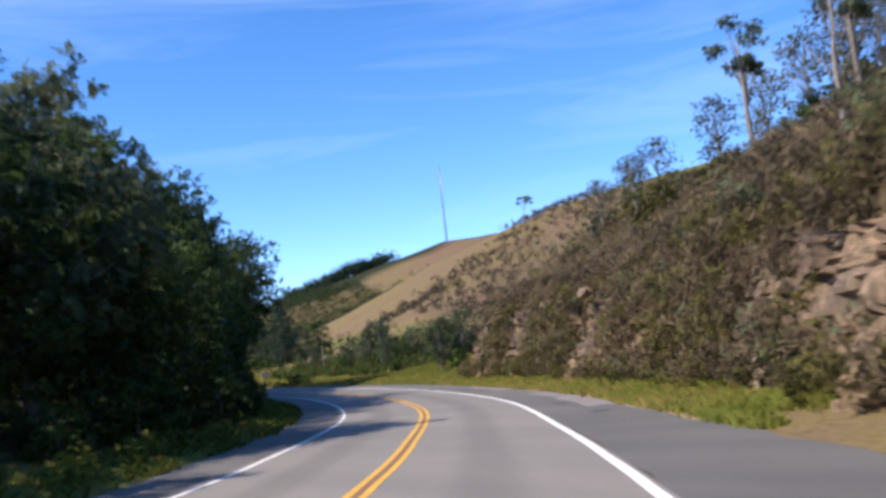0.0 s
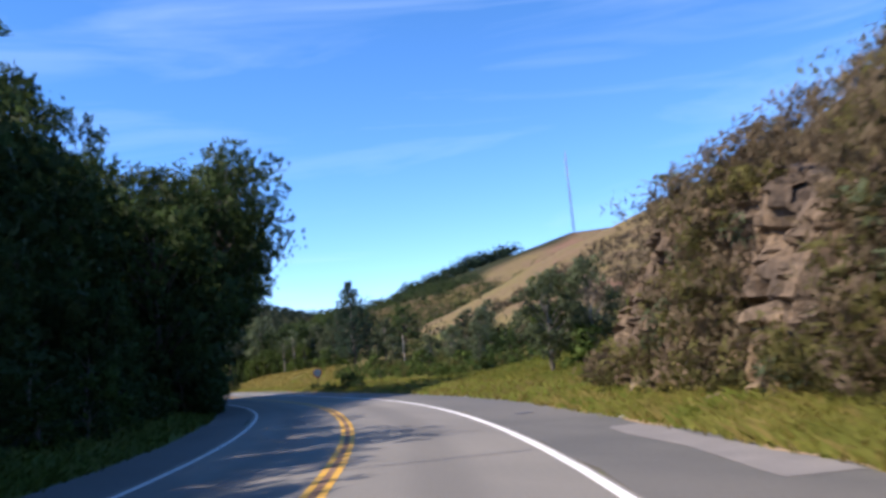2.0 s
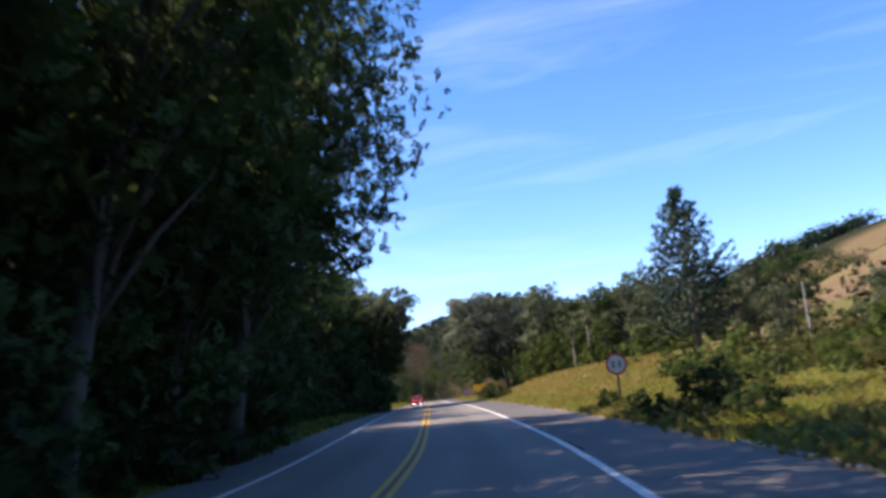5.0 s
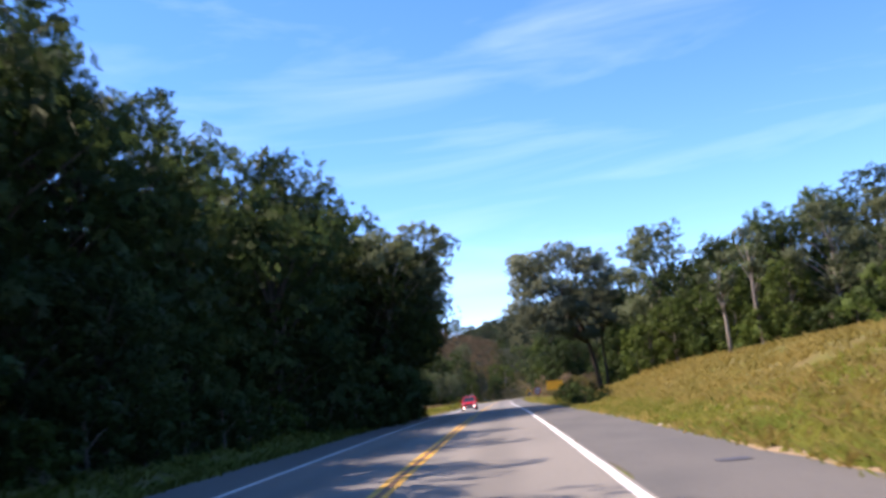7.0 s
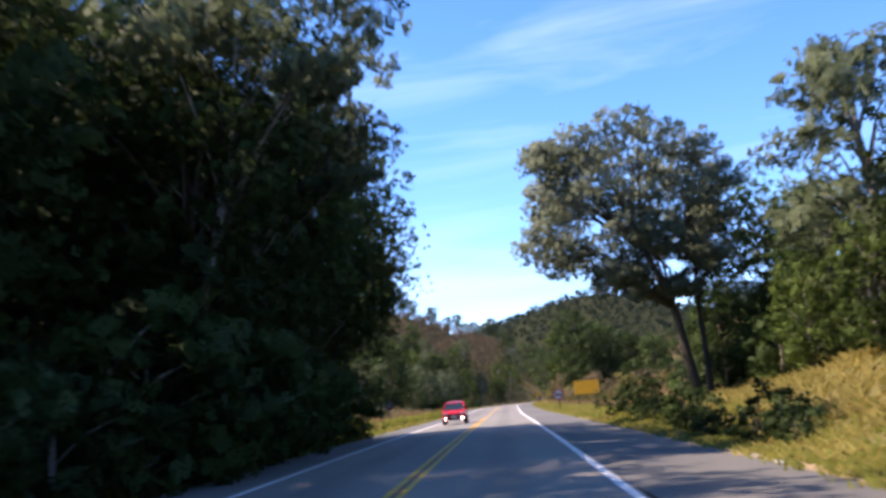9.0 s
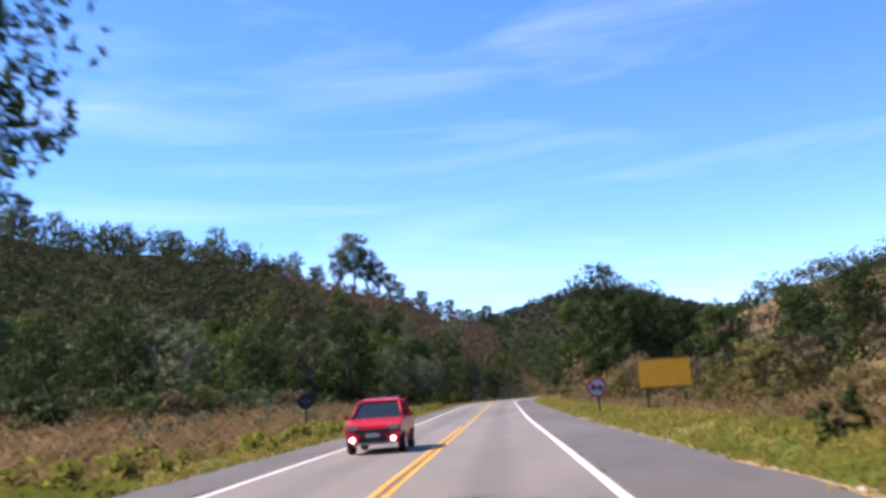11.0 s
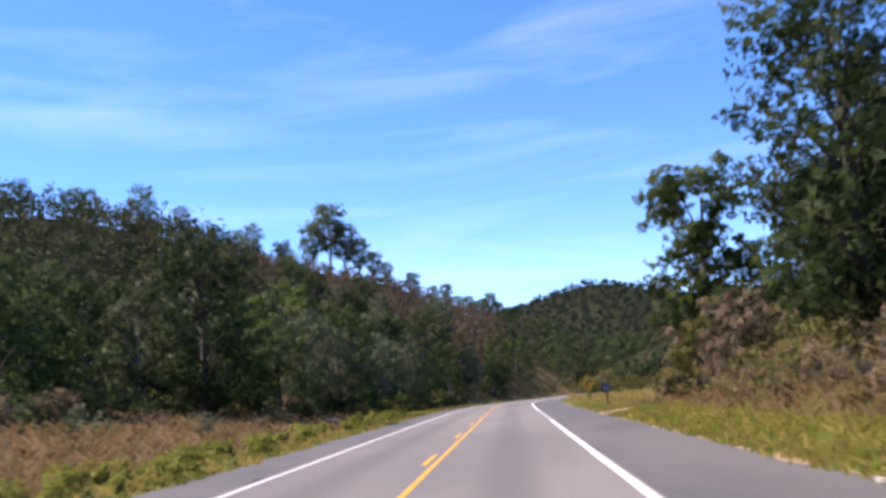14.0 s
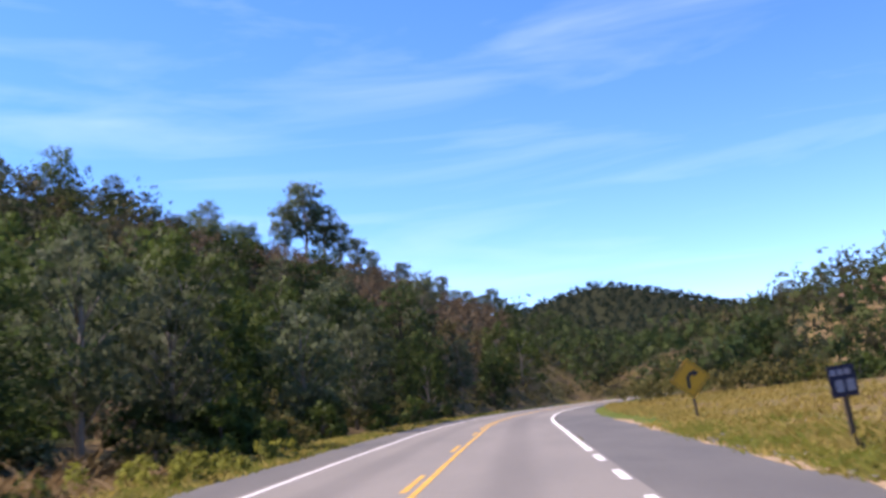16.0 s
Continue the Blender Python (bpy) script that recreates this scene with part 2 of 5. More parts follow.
def ground_material():
    """Grass sheet: the vertex layer 'dry' runs from green (0) over ochre (0.5) to red-brown (1), 'wood' blends to
    forest floor with tree shade in its colour.
    """
    m = bpy.data.materials.new("ground_cover")
    m.use_nodes = True
    n, k = m.node_tree.nodes, m.node_tree.links
    bsdf = n["Principled BSDF"]
    geo = n.new("ShaderNodeNewGeometry")
    layer, wood = n.new("ShaderNodeAttribute"), n.new("ShaderNodeAttribute")
    layer.attribute_name, wood.attribute_name = "dry", "wood"
    noises = []
    for scale, detail in ((0.035, 6.0), (0.5, 6.0), (6.0, 4.0)):
        t = n.new("ShaderNodeTexNoise")
        t.inputs["Scale"].default_value, t.inputs["Detail"].default_value = scale, detail
        k.new(geo.outputs["Position"], t.inputs["Vector"])
        noises.append(t)
    def math_node(op, x, y):
        q = n.new("ShaderNodeMath")
        q.operation = op
        for s, v in zip(q.inputs, (x, y)):
            if isinstance(v, float):
                s.default_value = v
            else:
                k.new(v, s)
        return q.outputs[0]
    wob = math_node("MULTIPLY", math_node("SUBTRACT", noises[0].outputs["Fac"], 0.5), 0.9)
    wob2 = math_node("MULTIPLY", math_node("SUBTRACT", noises[1].outputs["Fac"], 0.5), 0.7)
    fac = math_node("ADD", math_node("ADD", layer.outputs["Fac"], wob), wob2)
    ramp = n.new("ShaderNodeValToRGB")
    e = ramp.color_ramp.elements
    e[0].position, e[0].color = 0.05, (0.078, 0.108, 0.018, 1)
    e[1].position, e[1].color = 0.95, (0.185, 0.108, 0.072, 1)
    for pos, col in ((0.33, (0.118, 0.122, 0.027)), (0.5, (0.135, 0.122, 0.048)), (0.62, (0.160, 0.122, 0.052)), (0.8, (0.150, 0.110, 0.062))):
        q = e.new(pos)
        q.color = (*col, 1)
    k.new(fac, ramp.inputs["Fac"])
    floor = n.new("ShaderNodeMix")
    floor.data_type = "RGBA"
    # near-black floor: the shade below the trees is put into this colour
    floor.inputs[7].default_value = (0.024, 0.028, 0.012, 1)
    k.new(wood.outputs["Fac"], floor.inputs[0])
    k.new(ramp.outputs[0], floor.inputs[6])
    hs = n.new("ShaderNodeHueSaturation")
    mr = n.new("ShaderNodeMapRange")
    mr.inputs["To Min"].default_value, mr.inputs["To Max"].default_value = 0.72, 1.25
    mr.inputs["From Min"].default_value, mr.inputs["From Max"].default_value = 0.3, 0.7
    k.new(noises[2].outputs["Fac"], mr.inputs["Value"])
    k.new(mr.outputs[0], hs.inputs["Value"])
    k.new(floor.outputs[2], hs.inputs["Color"])
    k.new(hs.outputs[0], bsdf.inputs["Base Color"])
    bsdf.inputs["Roughness"].default_value = 0.95
    bsdf.inputs["Specular IOR Level"].default_value = 0.08
    bp = n.new("ShaderNodeBump")
    bp.inputs["Strength"].default_value, bp.inputs["Distance"].default_value = 0.6, 0.15
    k.new(noises[2].outputs["Fac"], bp.inputs["Height"])
    k.new(bp.outputs[0], bsdf.inputs["Normal"])
    return m


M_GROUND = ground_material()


# ---- mesh helpers ----
def mesh_object(name, verts, faces, mat, parent=None, label="", smooth=False):
    me = bpy.data.meshes.new(name)
    me.from_pydata([tuple(v) for v in verts], [], faces)
    me.materials.append(mat)
    if smooth:
        me.polygons.foreach_set("use_smooth", [True] * len(me.polygons))
    me.update()
    ob = new(name, me)
    if parent:
        ob.parent = parent
    if label:
        ob["label"] = label
    return ob


def quad_mesh(name, corners, mat, normals=None):
    """A mesh of loose quads from an array (n, 4, 3), with a shading normal for each."""
    n = len(corners)
    me = bpy.data.meshes.new(name)
    me.vertices.add(4 * n)
    me.loops.add(4 * n)
    me.polygons.add(n)
    me.vertices.foreach_set("co", np.ascontiguousarray(corners, np.float32).ravel())
    me.loops.foreach_set("vertex_index", np.arange(4 * n, dtype=np.int32))
    me.polygons.foreach_set("loop_start", np.arange(0, 4 * n, 4, dtype=np.int32))
    me.materials.append(mat)
    me.update(calc_edges=True)
    me.validate()
    if normals is not None:
        me.polygons.foreach_set("use_smooth", [True] * n)
        me.normals_split_custom_set_from_vertices(np.repeat(normals, 4, axis=0).tolist())
    return me


def part(name, bm, mat, parent, label=""):
    me = bpy.data.meshes.new(name)
    bm.to_mesh(me)
    bm.free()
    me.materials.append(mat)
    ob = new(name, me)
    ob.parent = parent
    if label:
        ob["label"] = label
    return ob


def box_bm(sx, sy, sz, at=(0, 0, 0), bevel=0.0):
    bm = bmesh.new()
    bmesh.ops.create_cube(bm, size=1)
    bmesh.ops.scale(bm, vec=(sx, sy, sz), verts=bm.verts)
    if bevel:
        bmesh.ops.bevel(bm, geom=bm.edges[:], offset=bevel, segments=2, affect="EDGES")
    bmesh.ops.translate(bm, vec=at, verts=bm.verts)
    return bm


def disc_bm(radius, depth, at=(0, 0, 0), sides=40, hole=0.0):
    """A disc (or ring) that faces -y."""
    bm = bmesh.new()
    rings = [radius] + ([hole] if hole else [])
    vs = []
    for rr in rings:
        for yy in (-depth / 2, depth / 2):
            vs.append([bm.verts.new((at[0] + rr * math.cos(2 * math.pi * i / sides), at[1] + yy, at[2] + rr * math.sin(2 * math.pi * i / sides))) for i in range(sides)])
    for i in range(sides):
        j = (i + 1) % sides
        bm.faces.new((vs[0][i], vs[0][j], vs[1][j], vs[1][i]))
        if hole:
            bm.faces.new((vs[2][j], vs[2][i], vs[3][i], vs[3][j]))
            bm.faces.new((vs[0][j], vs[0][i], vs[2][i], vs[2][j]))
            bm.faces.new((vs[1][i], vs[1][j], vs[3][j], vs[3][i]))
    if not hole:
        bm.faces.new(vs[0][::-1])
        bm.faces.new(vs[1])
    bmesh.ops.recalc_face_normals(bm, faces=bm.faces)
    return bm


def tube(path, radii, sides=7):
    """Vertices and faces of a tapered tube along a path."""
    path = np.asarray(path, float)
    verts, faces = [], []
    for i, p in enumerate(path):
        a = path[min(i + 1, len(path) - 1)] - path[max(i - 1, 0)]
        a = a / (np.linalg.norm(a) + 1e-9)
        u = np.cross(a, (0.31, 0.95, 0.05) if abs(a[2]) > 0.5 else (0, 0, 1))
        u /= np.linalg.norm(u) + 1e-9
        w = np.cross(a, u)
        for j in range(sides):
            q = 2 * math.pi * j / sides
            verts.append(p + radii[i] * (math.cos(q) * u + math.sin(q) * w))
    for i in range(len(path) - 1):
        for j in range(sides):
            k = (j + 1) % sides
            faces.append((i * sides + j, i * sides + k, (i + 1) * sides + k, (i + 1) * sides + j))
    faces.append(tuple(range(sides))[::-1])
    faces.append(tuple(range((len(path) - 1) * sides, len(path) * sides)))
    return verts, faces


def tubes_mesh(name, tubes, mat):
    verts, faces = [], []
    for path, radii, sides in tubes:
        v, f = tube(path, radii, sides)
        o = len(verts)
        verts += v
        faces += [tuple(i + o for i in q) for q in f]
    me = bpy.data.meshes.new(name)
    me.from_pydata([tuple(v) for v in verts], [], faces)
    me.materials.append(mat)
    me.polygons.foreach_set("use_smooth", [True] * len(me.polygons))
    me.update()
    return me


# ---- the road's line and the lie of the land ----
CENTRE = [(-62.6, -102.4, 0.9), (-42.3, -67.9, 0.75), (-22.0, -33.4, 0.5), (-1.74, 1.03, 0.0), (9.06, 19.23, -0.53), (18.44, 37.26, -0.85), (25.14, 56.21, -0.93),
          (29.77, 76.08, -0.88), (32.66, 96.27, -0.85), (33.95, 116.46, -0.73), (34.2, 136.58, -0.48), (34.18, 156.57, -0.25),
          (34.12, 196.43, 0.0), (34.0, 235.0, 0.05), (33.9, 275.0, 0.02), (33.95, 315.0, 0.2), (34.1, 350.0, 0.36)]
BEND = [(34.6, 375, 0.42), (37.0, 400, 0.45), (43.0, 428, 0.5), (53.0, 455, 0.55), (68.0, 480, 0.7), (90.0, 503, 1.0), (125.0, 525, 1.6), (190.0, 548, 2.6)]


def spline(points, step=1.5):
    q = np.array(points)
    out = []
    for i in range(len(q) - 1):
        p0, p1, p2, p3 = q[max(i - 1, 0)], q[i], q[i + 1], q[min(i + 2, len(q) - 1)]
        m1, m2 = (p2 - p0) / 2, (p3 - p1) / 2
        n = max(2, int(np.linalg.norm(p2 - p1) / step))
        for u in np.arange(n) / n:
            out.append((2 * u**3 - 3 * u**2 + 1) * p1 + (u**3 - 2 * u**2 + u) * m1 + (-2 * u**3 + 3 * u**2) * p2 + (u**3 - u**2) * m2)
    out.append(q[-1])
    return np.array(out)


LINE = spline(CENTRE + BEND)
TAN = np.gradient(LINE[:, :2], axis=0)
TAN /= np.linalg.norm(TAN, axis=1)[:, None]
NORMAL = np.stack([TAN[:, 1], -TAN[:, 0]], 1)  # to the right
ALONG = np.concatenate([[0], np.cumsum(np.linalg.norm(np.diff(LINE[:, :2], axis=0), axis=1))])
R_EDGE, L_EDGE = 3.58, -3.40  # edge lines
R_PAVE, L_PAVE = 6.35, -5.6  # ends of the asphalt


def road_frame(x, y):
    """Distance to the right of the centre line, the road's height there, and its station (y of the nearest point)."""
    x, y = np.atleast_1d(np.asarray(x, float)), np.atleast_1d(np.asarray(y, float))
    d, z, st = np.empty(len(x)), np.empty(len(x)), np.empty(len(x))
    for i in range(0, len(x), 4000):
        a, b = x[i:i + 4000], y[i:i + 4000]
        m = ((a[:, None] - LINE[:, 0])**2 + (b[:, None] - LINE[:, 1])**2).argmin(1)
        rx, ry = a - LINE[m, 0], b - LINE[m, 1]
        side = rx * NORMAL[m, 0] + ry * NORMAL[m, 1]
        dist = np.hypot(rx, ry)
        d[i:i + 4000] = np.where(dist > np.abs(side) * 1.05 + 0.5, np.sign(side) * dist, side)
        along = rx * TAN[m, 0] + ry * TAN[m, 1]
        z[i:i + 4000] = LINE[m, 2]
        st[i:i + 4000] = LINE[m, 1] + np.clip(along, -1.5, 1.5) * TAN[m, 1]
    return d, z, st


def beside(station, off, up=0.0):
    """The point at that station, off metres right of the centre line."""
    i = np.interp(station, LINE[:, 1], np.arange(len(LINE)))
    p = [np.interp(i, np.arange(len(LINE)), LINE[:, k]) for k in range(3)]
    n = [np.interp(i, np.arange(len(LINE)), NORMAL[:, k]) for k in range(2)]
    return p[0] + n[0] * off, p[1] + n[1] * off, p[2] + up


def ease(a, b, v):
    u = np.clip((v - a) / (b - a), 0, 1)
    return u * u * (3 - 2 * u)


def wave(x, y, size, seed):
    """Cheap smooth noise about zero."""
    r = np.random.RandomState(seed)
    out = 0
    for k in range(7):
        a, f, p = r.uniform(0, 6.28), r.uniform(0.6, 1.9) / size, r.uniform(0, 6.28)
        out = out + np.sin(6.28 * f * (x * math.cos(a) + y * math.sin(a)) + p)
    return out / 3.7


def ridge(x, y, points, slope, soft):
    """The height of a hill that falls off from a crest line."""
    best = np.full(len(x), -1e3)
    for (ax, ay, az), (bx, by, bz) in zip(points, points[1:]):
        ex, ey = bx - ax, by - ay
        t = np.clip(((x - ax) * ex + (y - ay) * ey) / (ex * ex + ey * ey), 0, 1)
        q = np.hypot(x - ax - t * ex, y - ay - t * ey)
        best = np.maximum(best, az + t * (bz - az) - np.sqrt((slope * q)**2 + soft**2) + soft)
    return best


BACK_HILL = [(150, 700, 30), (205, 650, 36), (250, 630, 53), (300, 618, 72), (345, 612, 85), (430, 620, 97), (600, 640, 110)]
SPUR = [(60, 128, 0.5), (85, 178, 6), (120, 225, 15), (155, 262, 25), (195, 300, 40), (245, 345, 60), (330, 400, 82), (450, 440, 106)]
LEFT_HILL = [(-190, 330, 58), (-120, 400, 51), (-44, 476, 43), (-33, 524, 43), (-17, 562, 43), (0, 582, 37), (12, 600, 32), (30, 690, 32), (60, 760, 26)]
FAR_HILLS = [(36 + 2.3 * (x - 36), 300 + 2.3 * (y - 300), 2.3 * z) for x, y, z in ((-400, 1250, 70), (-60, 1300, 55), (40, 1214, 50), (88, 1210, 78), (128, 1208, 102), (165, 1208, 87), (205, 1210, 72), (300, 1190, 72), (420, 1150, 60), (700, 1100, 120))]
RIGHT_HILL = [(80, 412, 4), (105, 455, 17), (140, 505, 31), (220, 540, 47), (340, 520, 62)]


def terrain(x, y):
    x, y = np.atleast_1d(np.asarray(x, float)), np.atleast_1d(np.asarray(y, float))
    d, zr, st = road_frame(x, y)
    r, l = d - R_PAVE, -d + L_PAVE
    rp, lp = np.maximum(r, 0), np.maximum(l, 0)
    rough = wave(x, y, 7.0, 3)
    # right-hand profiles, station by station
    cut = 3.9 * ease(2.9, 4.3, rp + 0.5 * rough) + 14 * (1 - np.exp(-np.maximum(rp - 3.7, 0) * 0.85 / 14)) + 0.25 * ease(0, 2, rp)
    meadow = 0.35 * ease(0, 2, rp) + 0.14 * np.maximum(rp - 3, 0)
    flat = 0.25 * ease(0, 3, rp) + 0.045 * np.maximum(rp - 5, 0)
    bank = 2.1 * ease(0.5, 9, rp) + 0.07 * np.maximum(rp - 9, 0)
    rise = 0.45 * ease(0, 1.4, rp) + 0.16 * np.maximum(rp - 4, 0)
    mound = 0.35 * ease(0, 1.6, rp) + 2.3 * ease(1.6, 7.5, rp) + 0.1 * np.maximum(rp - 12, 0)
    field = 0.12 * ease(0, 1.4, rp) + 0.030 * np.maximum(rp - 3, 0)
    zones = ((-999, cut), (63, cut), (72, meadow), (92, meadow), (108, flat), (150, flat), (166, bank), (204, bank), (226, rise), (286, rise), (297, mound), (313.5, mound), (319.5, field), (9999, field))
    right = np.zeros(len(x))
    for (a, fa), (b, fb) in zip(zones, zones[1:]):
        w = ease(a, b, st) if b - a < 100 else np.zeros(len(x))
        sel = (st >= a) & (st < b)
        right = np.where(sel, fa * (1 - w) + fb * w, right)
    right = np.minimum(right, 20)
    # left-hand: forest bank, later a dry slope below the wooded hill
    bank_l = 0.3 * ease(0, 2, lp) + 0.20 * np.maximum(lp - 2, 0)
    slope_l = 0.12 * ease(0, 1.5, lp) - 0.25 * ease(1.5, 4, lp) + 0.13 * np.maximum(lp - 4, 0)
    w = ease(222, 246, st)
    left = np.minimum(bank_l * (1 - w) + slope_l * w, 16)
    z = zr + np.where(d > 0, right, left)
    far = np.maximum.reduce([ridge(x, y, BACK_HILL, 0.36, 8), ridge(x, y, SPUR, 0.42, 3), ridge(x, y, LEFT_HILL, 0.47, 4),
                             ridge(x, y, FAR_HILLS, 0.32, 12), ridge(x, y, RIGHT_HILL, 0.35, 4)])
    far = far + 1.2 * wave(x, y, 60, 9) * ease(20, 80, np.abs(d))
    reach = ease(3, 16, np.where(d > 0, r, l))
    z = z + np.maximum(far - z, 0) * reach
    z = z + 0.10 * rough * ease(0.5, 4, np.where(d > 0, r, l)) + 0.5 * wave(x, y, 23, 5) * ease(6, 25, np.where(d > 0, r, l))
    paved = (d > L_PAVE) & (d < R_PAVE)
    return np.where(paved, zr - 0.06, z - 0.03)


def height(x, y):
    return float(terrain([x], [y])[0])


def axis(dense_from, dense_to, step, lo, hi, growth=1.11):
    mid = list(np.arange(dense_from, dense_to + step / 2, step))
    for edge, sign in ((dense_from, -1), (dense_to, 1)):
        s, v, side = step, edge, []
        limit = lo if sign < 0 else hi
        while sign * v < sign * limit:
            s = min(s * growth, 90)
            v += sign * s
            side.append(v)
        mid = side[::-1] + mid if sign < 0 else mid + side
    return np.array(mid)


def crest_gap(x, y):
    """Distance from the spur's crest line in plan."""
    return (200 - ridge(np.atleast_1d(x), np.atleast_1d(y), [(a, b, 200) for a, b, _ in SPUR], 1.0, 0.01))


def build_ground():
    gx, gy = axis(-12, 62, 0.9, -2600, 2600), axis(-20, 400, 1.2, -1500, 3400)
    xx, yy = np.meshgrid(gx, gy)
    x, y = xx.ravel(), yy.ravel()
    z = terrain(x, y)
    n, m = len(gy), len(gx)
    i = np.arange((n - 1) * (m - 1))
    a = i // (m - 1) * m + i % (m - 1)
    faces = np.stack([a, a + 1, a + m + 1, a + m], 1)
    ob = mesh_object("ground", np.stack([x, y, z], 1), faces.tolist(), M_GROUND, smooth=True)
    d, zr, st = road_frame(x, y)
    dry = np.full(len(x), 0.30)
    rr, ll = d - R_PAVE, -d + L_PAVE
    dry = np.where((d > 0) & (rr < 3.0), 0.15, dry)
    dry = np.where((d > 0) & (st < 67) & (rr > 2.0), 0.85, dry)
    dry = np.where((d > 0) & (st > 64) & (st < 100) & (rr > 3), 0.36, dry)
    dry = np.where((d > 0) & (st > 155) & (st < 215) & (rr > 1.5), 0.55, dry)
    dry = np.where((d > 0) & (st > 226) & (rr > 2.5), 0.6, dry)
    dry = np.where((d < 0) & (st > 232) & (ll > 2.0), 0.70, dry)
    hill = ridge(x, y, BACK_HILL, 0.36, 8)
    dry = np.where((x > 80) & (y > 250) & (y < 780), 0.72 + 0.16 * ease(55, 86, z), dry)
    spur = ridge(x, y, SPUR, 0.42, 3)
    dry = np.where((x > 62) & (spur > hill) & (spur > z - 4) & (y < 480) & (0.64 * (y - 178) - 0.77 * (x - 85) < 0), 0.40, dry)
    dry = np.where((x > 100) & (x < 340) & (crest_gap(x, y) < 22) & (y < 480), 0.74, dry)
    dry = np.where((x < 40) & (x > -25) & (y > 500) & (y < 760), 0.75, dry)
    dry = np.where((x > 84) & (x < 110) & (y > 438) & (y < 474), 1.1, dry)
    dry = np.where((d > 0) & (st < 17) & (rr < 3.2), 0.72, dry)
    # darker ground: under trees, beyond y 720, and half strength on the cutting
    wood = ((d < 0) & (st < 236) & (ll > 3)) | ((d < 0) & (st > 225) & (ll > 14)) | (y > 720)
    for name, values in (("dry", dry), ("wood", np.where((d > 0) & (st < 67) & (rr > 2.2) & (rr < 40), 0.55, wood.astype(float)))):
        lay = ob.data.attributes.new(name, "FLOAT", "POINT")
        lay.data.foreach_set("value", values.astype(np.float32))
    return tagged(ob, "grassy verges and hills of green and dry grass", "ground", kind="structure")


build_ground()


def strip(name, o1, o2, lift, mat, lo=-60.0, hi=540.0, thick=0.0, cross=1, label="", category="", wobble=0.0, parent=None):
    """A band of the road between two offsets, from station lo to hi."""
    st = [lo] + [s for s in LINE[:, 1] if lo < s < hi] + [hi]
    offs = np.linspace(o1, o2, cross + 1)
    verts, faces = [], []
    rng = np.random.RandomState(5)
    for s in st:
        for j, o in enumerate(offs):
            w = wobble * rng.uniform(-1, 1) if j in (0, cross) else 0
            verts.append(beside(s, o + w, lift))
    n = cross + 1
    for i in range(len(st) - 1):
        for j in range(cross):
            a = i * n + j
            faces.append((a, a + 1, a + n + 1, a + n))
    if thick:
        base = len(verts)
        verts += [(v[0], v[1], v[2] - thick) for v in verts]
        for i in range(len(st) - 1):
            for j in (0, cross):
                a, b = i * n + j, (i + 1) * n + j
                faces.append((a, b, base + b, base + a) if j == 0 else (b, a, base + a, base + b))
    ob = mesh_object(name, verts, faces, mat, parent)
    if name == "road":
        lay = ob.data.attributes.new("across", "FLOAT", "POINT")
        lay.data.foreach_set("value", np.resize(offs, len(verts)).astype(np.float32))
    if category:
        tagged(ob, label, category, kind="structure")
    return ob


road = strip("road", L_EDGE - 0.25, R_EDGE + 0.14, 0.0, M_ASPHALT, thick=0.12, cross=16, label="two-lane grey asphalt road through hills", category="road")
strip("road_shoulder", R_EDGE + 0.14, R_PAVE, -0.004, M_SHOULDER, thick=0.12, cross=3, label="dark asphalt shoulder beside the road", category="road shoulder", wobble=0.12)
strip("road_shoulder", L_PAVE, L_EDGE - 0.25, -0.004, M_SHOULDER, thick=0.12, cross=3, label="dark asphalt shoulder below the trees", category="road shoulder", wobble=0.12)

# ---- road markings ----
def marking(name, off, width, mat, pieces, label, category="road marking", group=""):
    for lo, hi in pieces:
        tagged(strip(name, off - width / 2, off + width / 2, 0.006, mat, lo, hi, thick=0.004, wobble=0.008), label, category, group, "structure")


def dashes(start, stop, length, gap):
    out = []
    while start < stop:
        out.append((start, start + length))
        start += length + gap
    return out


marking("edge_line", R_EDGE, 0.15, M_WHITE, [(-60, 319.4), (338.0, 540)], "worn white edge line painted on the asphalt")
marking("edge_dash", R_EDGE, 0.15, M_WHITE, dashes(321.6, 336.5, 1.9, 2.4), "short white dash painted at the side track", group="dashes at the side track")
marking("edge_line", L_EDGE, 0.13, M_WHITE, [(-60, 540)], "thin white edge line painted on the asphalt")
marking("centre_line", 0.125, 0.12, M_YELLOW, [(-60, 540)], "solid yellow centre line painted on the asphalt")
marking("centre_line", -0.125, 0.12, M_YELLOW, [(-60, 266.0), (362, 540)], "solid yellow centre line painted on the asphalt")
marking("centre_dash", -0.125, 0.12, M_YELLOW, dashes(272.0, 360.0, 3.6, 8.2), "yellow centre dash painted on the asphalt", group="yellow dashes")
tagged(strip("stained_seam", -0.06, 0.06, 0.004, M_RED_SEAM, -60, 262, thick=0.003), "rusty stain between the yellow lines", "road marking", kind="structure")
# pale patches and short white bars on the shoulder
for lo, hi, o1, o2 in ((26.5, 40.0, 5.3, 6.25), (46.5, 55.0, 5.4, 6.15)):
    tagged(strip("asphalt_patch", o1, o2, 0.003, M_PATCH, lo, hi, thick=0.003, wobble=0.12), "pale worn patch in the shoulder", "asphalt patch", "shoulder patches", "structure")
